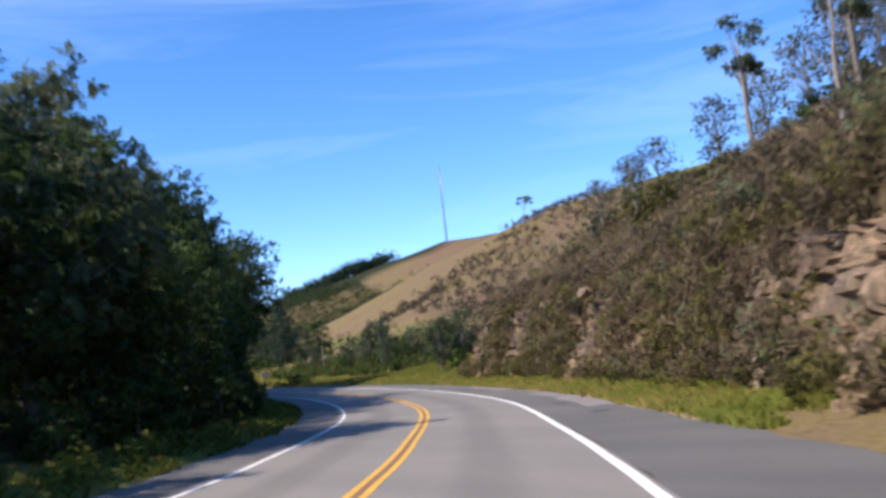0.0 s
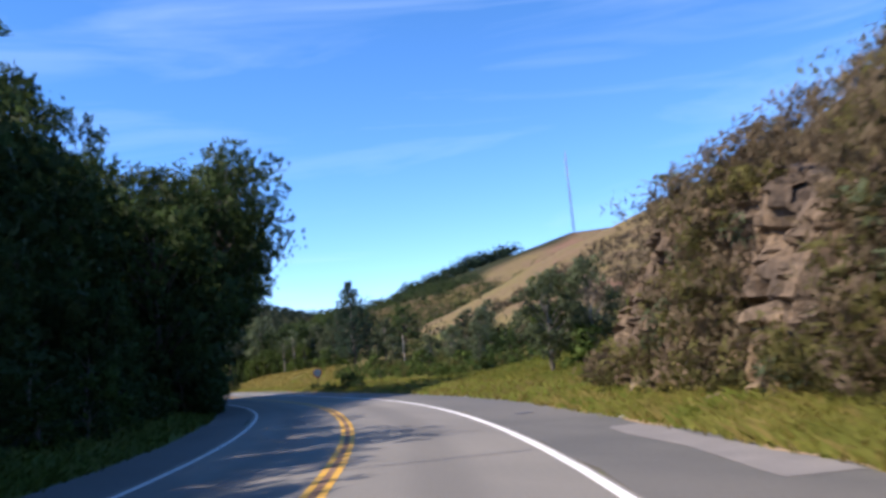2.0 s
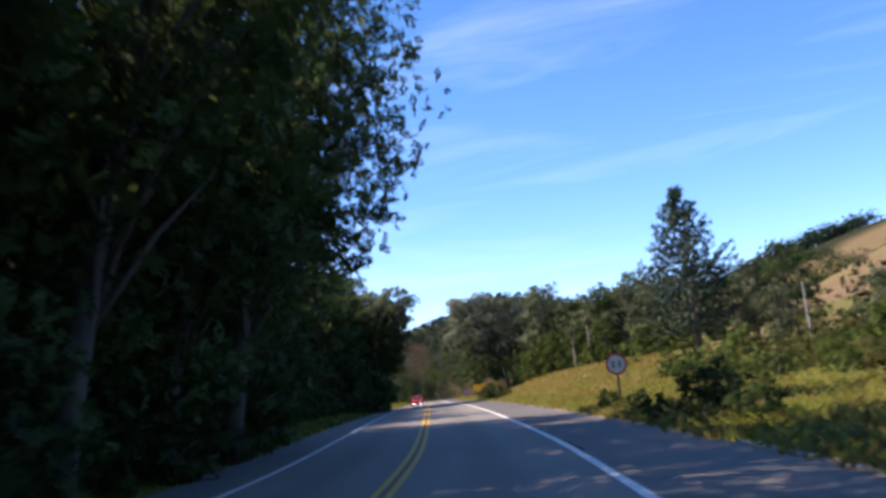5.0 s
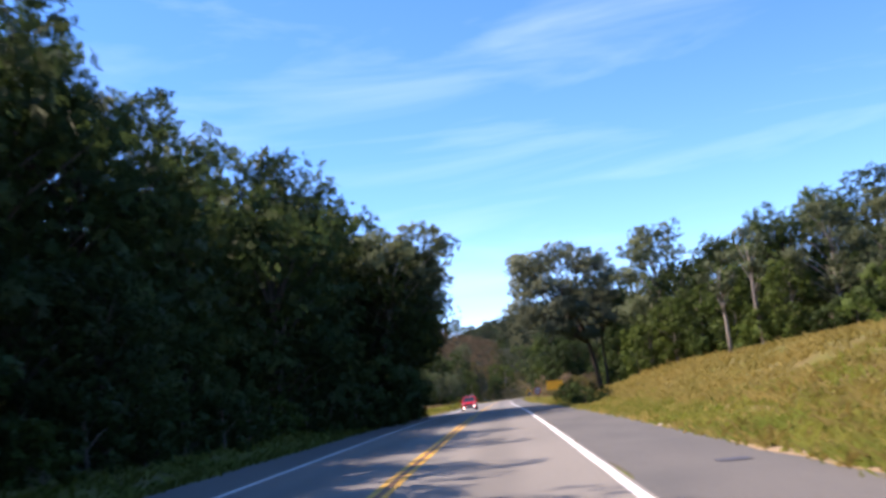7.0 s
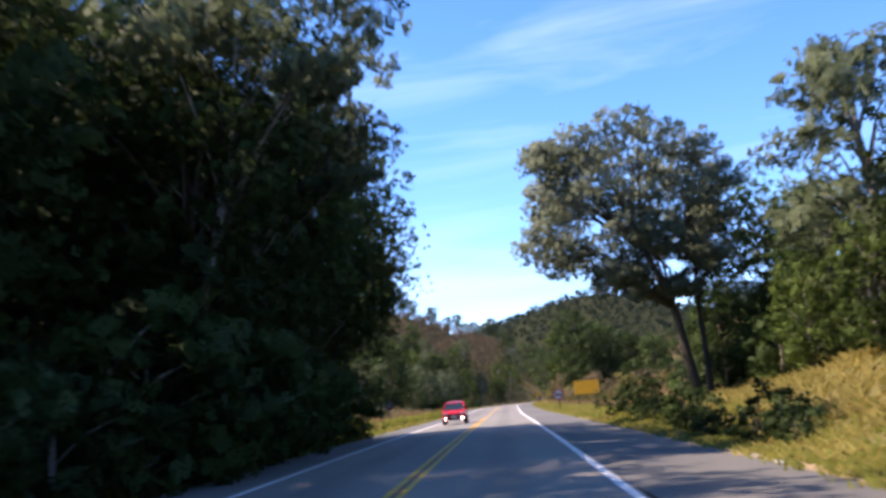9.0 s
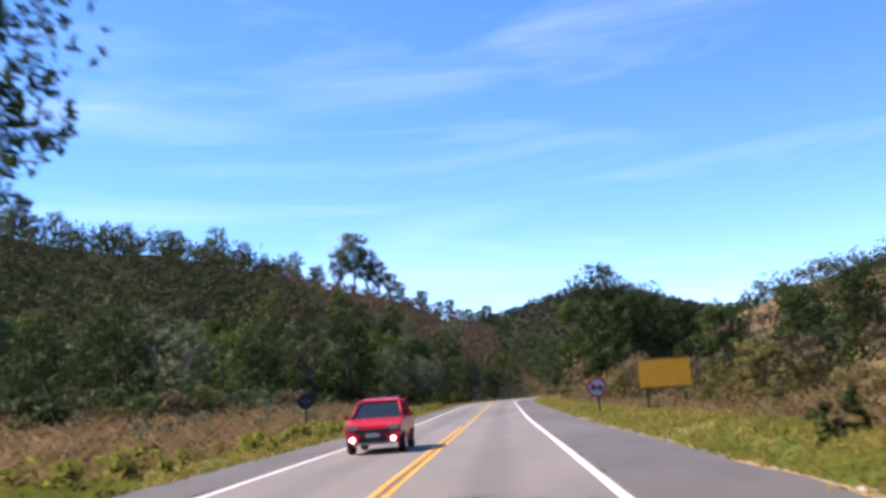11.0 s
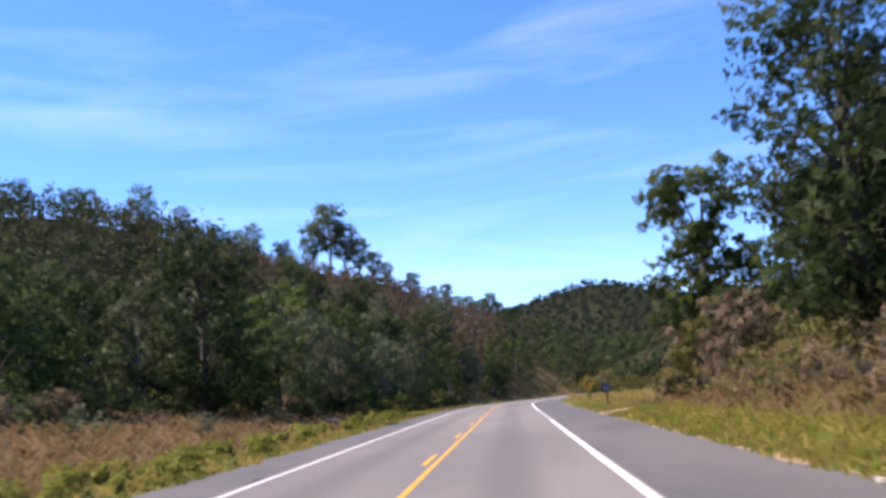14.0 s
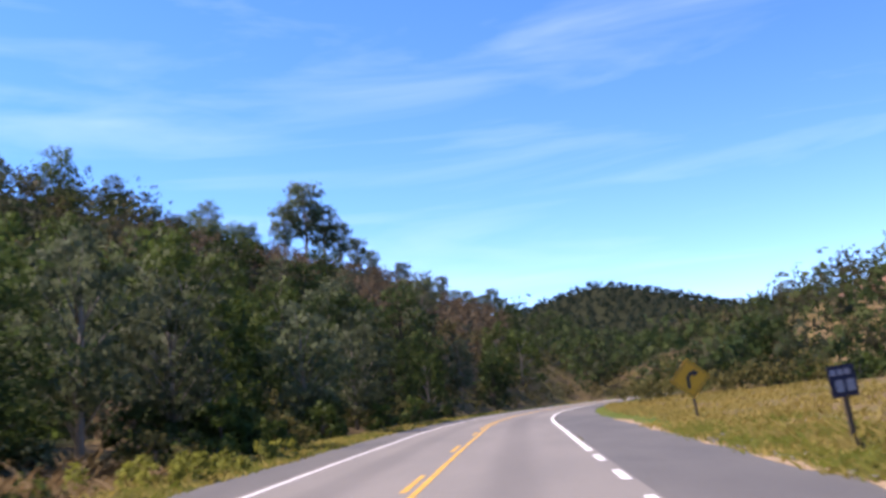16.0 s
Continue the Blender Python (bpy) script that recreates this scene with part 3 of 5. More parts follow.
# crumbled earth where the asphalt ends
for lo, hi in ((18.0, 64.0), (100.0, 200.0), (226.0, 360.0)):
    tagged(strip("crumbled_edge", R_PAVE - 0.08, R_PAVE + 0.26, 0.004, M_EARTH, lo, hi, thick=0.08, cross=2, wobble=0.16), "crumbled sandy edge between asphalt and grass", "road edge", kind="structure")
# small dark mends in the shoulder
for s0, o in ((24.0, 5.0), (29.5, 4.6), (34.0, 5.1), (62.0, 4.8), (151.0, 5.2), (176.0, 4.7)):
    tagged(strip("tar_mend", o, o + 0.45, 0.007, M_SEAM, s0, s0 + 0.5, thick=0.003, wobble=0.03), "small dark bitumen mend in the shoulder", "asphalt patch", "mends in the shoulder", "structure")
# transverse tar seams
for s in (52.0, 318.0):
    tagged(strip("tar_seam", L_EDGE + 0.2, R_EDGE - 0.2, 0.004, M_SEAM, s, s + 0.06, thick=0.003, cross=4), "dark bitumen seam across the asphalt", "road seam", "seams", "structure")
# broken white kerb stones at the drains
rng = np.random.RandomState(11)


def kerb_stone():
    bm = box_bm(0.46, 0.13, 0.06, bevel=0.02)
    for v in bm.verts:
        v.co += Vector(rng.uniform(-0.025, 0.025, 3))
    root = new("kerb_stone", bpy.data.meshes.new("kerb_stone"))
    bm.to_mesh(root.data)
    bm.free()
    root.data.materials.append(M_KERB)
    return tagged(root, "broken white kerb stone at the asphalt's edge", "kerb stone", "kerb stones")


stone = kerb_stone()
spots = [(8, 6.3), (31, 6.3), (57, 6.35), (79, 6.35), (103.5, 6.3), (108.4, 6.35), (110.2, 6.4), (113.5, 6.35), (126, 6.35), (163, 6.35), (172, 6.4), (183.5, 6.35), (192.5, 6.35), (194, 6.4), (195.8, 6.35), (205, 6.4),
         (216, 6.35), (228, 6.4), (258.4, 6.35), (265.9, 6.4), (287, 6.35), (331.5, 6.45), (334.0, 6.5)]
for i, (s, o) in enumerate(spots):
    x, y, z = beside(s, o, 0.012)
    j = int(np.abs(LINE[:, 1] - s).argmin())
    m = pose(x, y, z, 0, 0, math.degrees(math.atan2(TAN[j, 1], TAN[j, 0])) + rng.uniform(-25, 25))
    if i:
        copy_thing(stone, m)
    else:
        stone.matrix_basis = m


# ---- plants ----
def leaves(points, outs, size, rng, aspect=0.55, droop=0.0, spread=0.35):
    """Loose diamond-shaped leaves (or sprays) at the given points: corners (n, 4, 3) and shading normals that lean outwards."""
    n = len(points)
    u = rng.normal(size=(n, 3))
    u[:, 2] -= droop
    u /= np.linalg.norm(u, axis=1)[:, None]
    v = np.cross(u, rng.normal(size=(n, 3)))
    v /= np.linalg.norm(v, axis=1)[:, None] + 1e-9
    face = np.cross(v, u)
    turned = np.where((face * outs).sum(1) < 0, -1.0, 1.0)[:, None]
    v, face = v * turned, face * turned
    shade = outs * 0.9 + face * 0.18
    shade /= np.linalg.norm(shade, axis=1)[:, None] + 1e-9
    s = size * (1 + spread * rng.uniform(-1, 1, n))[:, None]
    c = np.asarray(points)
    return np.stack([c - u * s * 0.5, c + v * s * aspect * 0.5 - u * s * 0.08, c + u * s * 0.5, c - v * s * aspect * 0.5 - u * s * 0.05], 1), shade


def clump(centre, radius, n, rng, flat=0.75, hollow=0.45):
    """Points in a rounded clump and the directions outwards from it."""
    q = rng.normal(size=(n, 3))
    q /= np.linalg.norm(q, axis=1)[:, None]
    out = q.copy()
    q *= (rng.uniform(hollow**2, 1, n)**0.5 * radius)[:, None]
    q[:, 2] *= flat
    return q + np.asarray(centre), out


def sprays(centre, radius, n, rng, flat=0.66):
    """Leaf points gathered in small bunches on the shell of a clump, with gaps between them, and the directions outwards."""
    count = max(6, n // 13)
    hubs, dirs = clump((0, 0, 0), radius, count, rng, flat, 0.5)
    pick = rng.randint(0, count, n)
    near = rng.normal(size=(n, 3))
    near /= np.linalg.norm(near, axis=1)[:, None]
    spot = near * (rng.uniform(0.1, 1, n)**0.6 * radius * rng.uniform(0.22, 0.40, count)[pick])[:, None] * [1, 1, 0.6]
    out = 0.75 * dirs[pick] + 0.5 * near + [0, 0, 0.1]
    return hubs[pick] + spot + np.asarray(centre), out / (np.linalg.norm(out, axis=1)[:, None] + 1e-9)


def grow(seed, tall, wide, bare, clumps, per, leaf, style="broad", lean=0.0, gaps=0.0):
    """Trunk tubes and leaf quads of one tree. tall: height, wide: crown width, bare: share of the height without leaves."""
    rng = np.random.RandomState(seed)
    top = np.array([lean, rng.uniform(-0.4, 0.4), tall * 0.86])
    bend = rng.uniform(-0.25, 0.25, (5, 3)) * tall * 0.05
    trunk = [np.array([0, 0, -0.4])] + [top * q + bend[i] * [1, 1, 0] for i, q in enumerate((0.2, 0.4, 0.6, 0.8))] + [top]
    base = (0.009 if style == "umbrella" else 0.016) * tall + 0.04
    tubes = [(trunk, list(base * np.array([1.25, 1, 0.85, 0.65, 0.45, 0.2])), 7)]
    cards = []
    for k in range(clumps):
        h = bare + (1 - bare) * (k + 0.5) / clumps + rng.uniform(-0.04, 0.04)
        a = k * 2.4 + rng.uniform(-0.5, 0.5)
        if style == "umbrella":
            r = wide / 2 * rng.uniform(0.35, 1.0)
            h = 0.80 + 0.17 * rng.uniform() - 0.12 * (2 * r / wide)**2
        else:
            u = max(0.0, (h - bare) / (1 - bare))
            r = wide / 2 * math.sqrt(max(0.05, 1 - (u * 1.5 - 0.55)**2)) * rng.uniform(0.45, 0.95)
            if bare >= 0.1:
                r *= 0.55 + 0.45 * min(1.0, u / 0.4)
        stem = trunk[0] + (top - trunk[0]) * min(0.97, max(0.12, h - 0.16))
        tip = np.array([math.cos(a) * r, math.sin(a) * r, tall * h]) + [lean * h, 0, 0]
        mid = (stem + tip) / 2 + [0, 0, 0.10 * r]
        tubes.append(([stem, mid, tip], [base * 0.34, base * 0.22, base * 0.06], 5))
        if rng.uniform() < gaps:
            continue
        size = wide * rng.uniform(0.16, 0.27) * (0.8 if style == "umbrella" else 1.0)
        flat = 0.5 if style == "umbrella" else 0.7
        cards.append(leaves(*clump(tip, size * 0.92, int(per * 0.75), rng, flat, 0.1), leaf * 1.08, rng, 0.66, droop=0.3))
        cards.append(leaves(*sprays(tip, size * 1.08, int(per * 0.8), rng, flat), leaf * 0.84, rng, 0.6, droop=0.3))
    if not cards:
        return tubes, None
    return tubes, (np.concatenate([c[0] for c in cards]), np.concatenate([c[1] for c in cards]))


def tree(name, label, category, seed, bark, leaf_mat, *args, group="", **kw):
    tubes, cards = grow(seed, *args, **kw)
    root = new(name)
    root.empty_display_size = 0.3
    t = new("trunk", tubes_mesh("trunk", tubes, bark))
    t.parent = root
    if cards is not None:
        c = new("crown", quad_mesh("crown", cards[0], leaf_mat, cards[1]))
        c.parent = root
    return tagged(root, label, category, group)


planted = {}


def plant(kind, x, y, size=1.0, turn=0.0, sink=0.15, up=None):
    """Stand a tree of that kind on the ground at (x, y)."""
    z = height(x, y) if up is None else up
    m = pose(x, y, z - sink, 0, 0, turn)
    base = KINDS[kind]
    if kind in planted:
        ob = copy_thing(base, m)
    else:
        ob, planted[kind] = base, True
        ob.matrix_basis = m
    ob.scale = (size, size, size * (0.94 + 0.12 * ((x * 7.3 + y * 3.1) % 1)))
    return ob


def pine_tree(tall=13.6):
    """Tiers of limbs that sweep up at the tips, each hung with bunches of long needles."""
    rng = np.random.RandomState(7)
    tubes = [([(0, 0, -0.4), (0.1, 0, tall * 0.4), (0, 0.1, tall * 0.8), (0, 0, tall)], [0.24, 0.18, 0.09, 0.02], 7)]
    pts, outs = [], []
    h = 2.2
    while h < tall - 0.2:
        gap = tall - h
        for k in range(6 if gap > 2 else 4):
            a = k * 6.28 / 6 + h * 2.1 + rng.uniform(-0.3, 0.3)
            reach = min(3.5, 0.30 + 0.46 * gap) * rng.uniform(0.7, 1.12)
            u = np.array([math.cos(a), math.sin(a), 0])
            limb = [np.array([0, 0, h]) + u * reach * q + [0, 0, reach * (0.55 * q**2 - 0.05 * q)] for q in (0, 0.5, 0.8, 1.0)]
            tubes.append((limb, [0.06, 0.04, 0.025, 0.01], 4))
            for q in np.linspace(0.3, 1.0, 3 + int(reach * 1.8)):
                c = np.array([0, 0, h]) + u * reach * q + [0, 0, reach * (0.55 * q**2 - 0.05 * q) + 0.08]
                p, o = clump(c + rng.normal(0, 0.08, 3), rng.uniform(0.20, 0.33), 12, rng, 1.0, 0.2)
                pts.append(p)
                outs.append(o * 0.6 + u * 0.4 + [0, 0, 0.3])
        h += 0.62 if gap > 3 else 0.42
    pts, outs = np.concatenate(pts), np.concatenate(outs)
    outs /= np.linalg.norm(outs, axis=1)[:, None]
    corners, shade = leaves(pts, outs, 0.42, rng, 0.24, droop=-0.7)
    root = new("pine_tree")
    new("trunk", tubes_mesh("trunk", tubes, M_BARK)).parent = root
    new("crown", quad_mesh("crown", corners, M_NEEDLE, shade)).parent = root
    return tagged(root, "dark pine with tiers of upswept branches", "pine tree")


F = "forest trees"
W = "trees of the wooded slope"
KINDS = {
    "broad": tree("tree", "dark broad-crowned forest tree beside the road", "tree", 1, M_SHADED_BARK, M_LEAF, 13.0, 9.5, 0.10, 34, 84, 0.55, group=F),
    "tall": tree("tree", "tall dense dark-green forest tree", "tree", 2, M_SHADED_BARK, M_LEAF, 15.0, 9.0, 0.14, 36, 84, 0.55, group=F),
    "full": tree("tree", "forest tree leafy down to the ground", "tree", 3, M_SHADED_BARK, M_LEAF, 11.0, 8.5, 0.02, 34, 82, 0.54, group=F),
    "lean": tree("tree", "tall tree leaning out over the road", "tree", 21, M_SHADED_BARK, M_LEAF, 14.5, 10.5, 0.42, 30, 130, 0.50, group=F, lean=3.0),
    "dull": tree("tree", "grey-green tree with a loose crown", "tree", 4, M_WHITE_BARK, M_LEAF_DULL, 12.5, 8.0, 0.26, 22, 84, 0.58, group=F, gaps=0.08),
    "light": tree("tree", "sunlit light-green roadside tree", "tree", 5, M_WHITE_BARK, M_LEAF_LIGHT, 11.0, 8.0, 0.12, 24, 84, 0.60, group=F),
    "back": tree("tree", "dark forest tree behind the first row", "tree", 15, M_SHADED_BARK, M_LEAF, 13.5, 9.5, 0.05, 24, 52, 0.88, group=F),
    "hill_a": tree("tree", "round dark-green tree on the wooded slope", "tree", 16, M_SHADED_BARK, M_LEAF, 9.5, 7.5, 0.08, 20, 80, 0.52, group=W),
    "hill_b": tree("tree", "grey-green tree on the wooded slope", "tree", 17, M_WHITE_BARK, M_LEAF_DULL, 10.5, 7.0, 0.20, 19, 80, 0.52, group=W),
    "hill_c": tree("tree", "light-green leafy tree on the wooded slope", "tree", 18, M_WHITE_BARK, M_LEAF_LIGHT, 10.0, 8.0, 0.05, 20, 84, 0.52, group=W),
    "airy": tree("tree", "slender tree with an airy light-green crown", "tree", 24, M_BARK, M_LEAF_LIGHT, 11.0, 6.0, 0.34, 22, 84, 0.54, group=F, gaps=0.1, lean=-0.6),
    "umbrella": tree("tree", "slender pale-stemmed tree with an open umbrella crown", "tree", 6, M_WHITE_BARK, M_LEAF_DULL, 15.0, 8.5, 0.6, 15, 90, 0.62, style="umbrella", lean=3.0, group=F),
    "pine": pine_tree(),
    "eucalypt": tree("eucalyptus", "tall eucalyptus with a bare stem and bunched crown", "tree", 8, M_WHITE_BARK, M_LEAF_DULL, 24.0, 11.0, 0.42, 24, 80, 0.95, group="ridge trees"),
    "thin": tree("tree", "thin pale tree with a sparse crown on the cutting", "tree", 9, M_WHITE_BARK, M_LEAF_DULL, 9.5, 3.6, 0.62, 10, 60, 0.40, gaps=0.15, group="trees on the cutting"),
    "snag": tree("dead_tree", "bare dead tree with broken grey limbs", "dead tree", 10, M_WHITE_BARK, M_LEAF_BROWN, 8.0, 3.4, 0.4, 7, 10, 0.3, gaps=0.85),
    "dry": tree("tree", "grey-brown half-bare tree on the cutting", "tree", 44, M_WHITE_BARK, M_LEAF_HAZEL, 12.5, 8.0, 0.26, 26, 60, 0.46, group="trees on the cutting", gaps=0.22),
    "bush": tree("bush", "rounded dark-green bush of small leaves", "bush", 11, M_BARK, M_LEAF, 2.6, 3.0, 0.02, 12, 46, 0.38, group="green bushes"),
    "light_bush": tree("bush", "light yellowish-green bush on the verge", "bush", 12, M_BARK, M_LEAF_LIGHT, 2.6, 3.0, 0.02, 12, 46, 0.38, group="green bushes"),
    "scrub": tree("shrub", "dry brown shrub on the slope", "shrub", 13, M_BARK, M_LEAF_BROWN, 1.9, 2.6, 0.02, 11, 44, 0.28, group="dry shrubs"),
    "olive": tree("shrub", "dusty olive-yellow shrub on the slope", "shrub", 14, M_BARK, M_LEAF_OLIVE, 2.1, 2.6, 0.02, 11, 44, 0.30, group="dry shrubs"),
}
TALL = {"broad": 13.0, "tall": 15.0, "full": 11.0, "lean": 14.5, "back": 13.5}
rnd = random.Random(4)

# forest along the left of the road: height and setback change with the station
ST = (-30, 19, 25, 33, 42, 55, 72, 86, 91, 134, 141, 168, 182, 187, 193, 226)
TREE_H = (9.6, 9.6, 7.8, 6.6, 9.0, 12.2, 12.2, 14.4, 14.4, 14.2, 12.6, 15.6, 13.2, 13.4, 14.8, 13.8)
SETBACK = (8.6, 8.6, 4.6, 4.8, 5.8, 7.4, 9.0, 7.6, 2.2, 2.2, 8.0, 8.0, 7.6, 4.0, 4.4, 3.6)
for row, (extra, step, kinds, grown) in enumerate(((0.0, 4.3, ("full", "broad", "full", "tall"), 1.0), (5.2, 5.6, ("back",), 1.08))):
    s = 9.0 + row * 1.7
    while s < 224 - row * 2:
        kind = rnd.choice(kinds)
        if kind == "full" and np.interp(s, ST, SETBACK) < 3:
            kind = "tall"
        x, y, _ = beside(s, L_PAVE - np.interp(s, ST, SETBACK) - extra - rnd.uniform(0, 1.3))
        plant(kind, x, y, np.interp(s, ST, TREE_H) * (grown * 1.26 if row and 46 < s < 88 else grown) * rnd.uniform(0.84, 1.1) / TALL[kind], rnd.uniform(0, 360))
        s += step * rnd.uniform(0.8, 1.2)
s = 20.0
while s < 226:
    x, y, _ = beside(s, L_PAVE - min(3.4, np.interp(s, ST, SETBACK)) + rnd.uniform(0.2, 1.0))
    plant(rnd.choice(("bush", "bush", "light_bush")), x, y, rnd.uniform(0.5, 0.8), rnd.uniform(0, 360))
    if np.interp(s, ST, SETBACK) > 5:
        x, y, _ = beside(s, L_PAVE - rnd.uniform(3.6, 6.5))
        kind = rnd.choice(("bush", "full"))
        plant(kind, x, y, rnd.uniform(0.8, 1.2) * (0.45 if kind == "full" else 1.0), rnd.uniform(0, 360))
    s += rnd.uniform(3.0, 4.6)
for s, off, kind, size, turn in ((97, 1.4, "lean", 1.06, 0), (105, 1.8, "lean", 1.1, -12), (113, 0.6, "lean", 1.0, 15), (120, 0.9, "lean", 0.8, 25), (125, 0.3, "lean", 1.05, -10), (133, 1.8, "lean", 0.85, 10), (200.6, 1.1, "umbrella", 0.90, 0), (204.2, 1.2, "umbrella", 0.82, 15), (206.5, 1.8, "umbrella", 0.74, -10),
                                 (201, 2.2, "lean", 0.86, 5), (209, 1.8, "lean", 0.84, 12), (216, 1.6, "lean", 0.86, 0), (222, 1.6, "lean", 0.80, 10), (227, 2.6, "lean", 0.7, 10)):
    x, y, _ = beside(s, L_PAVE - off)
    plant(kind, x, y, size, turn)

under = random.Random(12)
for lo, hi in ((90, 135), (188, 227)):
    for s in np.arange(lo, hi, 2.0):
        x, y, _ = beside(s, L_PAVE - under.uniform(0.8, 2.4))
        plant("bush", x, y, under.uniform(0.9, 1.5), under.uniform(0, 360))
for x, y, kind, size in ((2.4, 30.5, "dull", 0.94), (0.0, 29.0, "dull", 0.80), (5.4, 33.0, "airy", 0.70)):
    plant(kind, x, y, size, x * 40)

for s in (197, 199.3, 201.6, 203.8, 206, 208.5):
    x, y, _ = beside(s, L_PAVE - 0.9)
    plant("bush", x, y, rnd.uniform(1.3, 1.9), rnd.uniform(0, 360))

# wooded slope left of the later straight
for _ in range(105):
    s, off = rnd.uniform(232, 440), 14 + 34 * rnd.random()**1.4
    x, y, _ = beside(s, L_PAVE - off)
    if s < 335 and off < 21:
        continue
    plant(rnd.choice(("hill_a", "hill_a", "hill_b", "hill_c", "hill_a")), x, y, rnd.uniform(0.55, 1.0), rnd.uniform(0, 360))
for _ in range(60):
    s, off = rnd.uniform(236, 372), rnd.uniform(13, 22)
    x, y, _ = beside(s, L_PAVE - off)
    plant(rnd.choice(("bush", "scrub", "olive", "scrub", "light_bush")), x, y, rnd.uniform(0.5, 1.1), rnd.uniform(0, 360))
for s in np.arange(342, 456, 6.0):
    x, y, _ = beside(s, L_PAVE - rnd.uniform(5.5, 10))
    plant(rnd.choice(("hill_a", "hill_b", "hill_c", "hill_a")), x, y, rnd.uniform(0.55, 0.85), rnd.uniform(0, 360))
for _ in range(40):
    x, y, _ = beside(rnd.uniform(338, 410), L_PAVE - rnd.uniform(3.0, 8.5))
    plant(rnd.choice(("bush", "light_bush", "olive", "bush")), x, y, rnd.uniform(0.4, 1.0), rnd.uniform(0, 360))
plant("tall", 17.0, 332.3, 0.82, 40)
plant("dull", 11.5, 336.0, 0.7, 80)
for s, off, size in ((372, 13, 1.1), (376, 17, 1.2), (353, 15, 0.95)):
    x, y, _ = beside(s, L_PAVE - off)
    plant("hill_c", x, y, size, rnd.uniform(0, 360))

# right: scrub and thin trees on the rock cutting
for _ in range(90):
    s, off = rnd.uniform(-12, 66), 2.0 + 12 * rnd.random()**1.5
    x, y, _ = beside(s, R_PAVE + off)
    plant(rnd.choice(("scrub", "scrub", "olive", "scrub", "scrub")), x, y, rnd.uniform(0.4, 0.85), rnd.uniform(0, 360))
for _ in range(70):
    s, off = rnd.uniform(-12, 62), rnd.uniform(9, 26)
    x, y, _ = beside(s, R_PAVE + off)
    kind = rnd.choice(("scrub", "olive", "bush", "bush", "dry") if s < 42 else ("scrub", "olive", "scrub"))
    plant(kind, x, y, rnd.uniform(0.28, 0.4) if kind == "dry" else rnd.uniform(0.5, 1.0), rnd.uniform(0, 360))
for s, off, kind, size in ((33, 13, "dry", 0.5), (38, 14, "dry", 0.42), (30, 16, "dry", 0.6), (22, 13, "dry", 0.42), (18, 15, "snag", 0.8), (24, 19, "dry", 0.45), (36, 18, "dry", 0.4), (46, 17, "dry", 0.4), (26, 17, "dry", 0.5), (14, 12, "thin", 1.0), (45, 9, "olive", 1.2),
                           (50, 10, "thin", 0.36), (55, 9, "thin", 0.3)):
    x, y, _ = beside(s, R_PAVE + off)
    plant(kind, x, y, size, rnd.uniform(0, 360))
for x, y, kind, size in ((37.2, 33.5, "thin", 0.85), (27.3, 20.6, "snag", 0.75), (29.4, 21.2, "thin", 0.62), (44, 55, "dry", 0.34), (46.5, 54, "dry", 0.3), (43, 50, "dry", 0.36), (41, 45, "dry", 0.36), (39.5, 38, "dry", 0.4)):
    plant(kind, x, y, size, x * 47 % 360)
# right: past the rock
for s, off, kind, size in ((80.0, 4.8, "dull", 0.40), (82.5, 5.6, "airy", 0.46), (81, 7.4, "dull", 0.42), (79, 6.2, "light_bush", 0.8), (88, 20, "light_bush", 1.0), (95, 15, "olive", 1.0)):
    x, y, _ = beside(s, R_PAVE + off)
    plant(kind, x, y, size, rnd.uniform(0, 360))
for _ in range(70):
    s, off = rnd.uniform(104, 160), rnd.uniform(8, 34)
    x, y, _ = beside(s, R_PAVE + off)
    plant(rnd.choice(("bush", "light_bush", "olive", "light_bush", "bush")), x, y, rnd.uniform(0.5, 1.0) * (0.6 if off < 12 else 1.0), rnd.uniform(0, 360))
for _ in range(22):
    s, off = rnd.uniform(118, 168), rnd.uniform(16, 40)
    x, y, _ = beside(s, R_PAVE + off)
    plant("dull", x, y, rnd.uniform(0.3, 0.45), rnd.uniform(0, 360))
plant("pine", 53.0, 159.5, 0.91)
for s, off, kind, size in ((208, 8.5, "dull", 0.90), (217, 9.5, "broad", 0.52), (213, 8.5, "full", 0.56), (206, 10, "broad", 0.56), (199, 11.5, "broad", 0.60), (193, 13.5, "full", 0.72), (218, 13, "tall", 0.52), (209, 13.5, "tall", 0.56), (203, 15, "tall", 0.60),
                           (196, 17, "tall", 0.62), (190, 18, "tall", 0.60), (187, 14, "dull", 0.56), (181, 15, "dull", 0.54), (173, 16, "dull", 0.52), (163, 18, "dull", 0.46), (182, 21, "back", 0.58), (172, 24, "back", 0.56), (212, 19, "back", 0.66), (224, 15, "full", 0.58), (224, 9.5, "full", 0.44),
                           (202, 8.0, "light", 0.42), (205, 6.8, "light", 0.34), (198, 9.0, "light", 0.44), (193, 10, "light", 0.42), (191, 9.0, "thin", 0.62), (189.5, 10.5, "thin", 0.7), (210, 6.4, "light", 0.32), (187, 11.5, "light", 0.40), (214, 6.5, "bush", 0.9), (217, 7.5, "bush", 0.9), (220, 8.0, "bush", 1.0)):
    x, y, _ = beside(s, R_PAVE + off)
    plant(kind, x, y, size, rnd.uniform(0, 360))
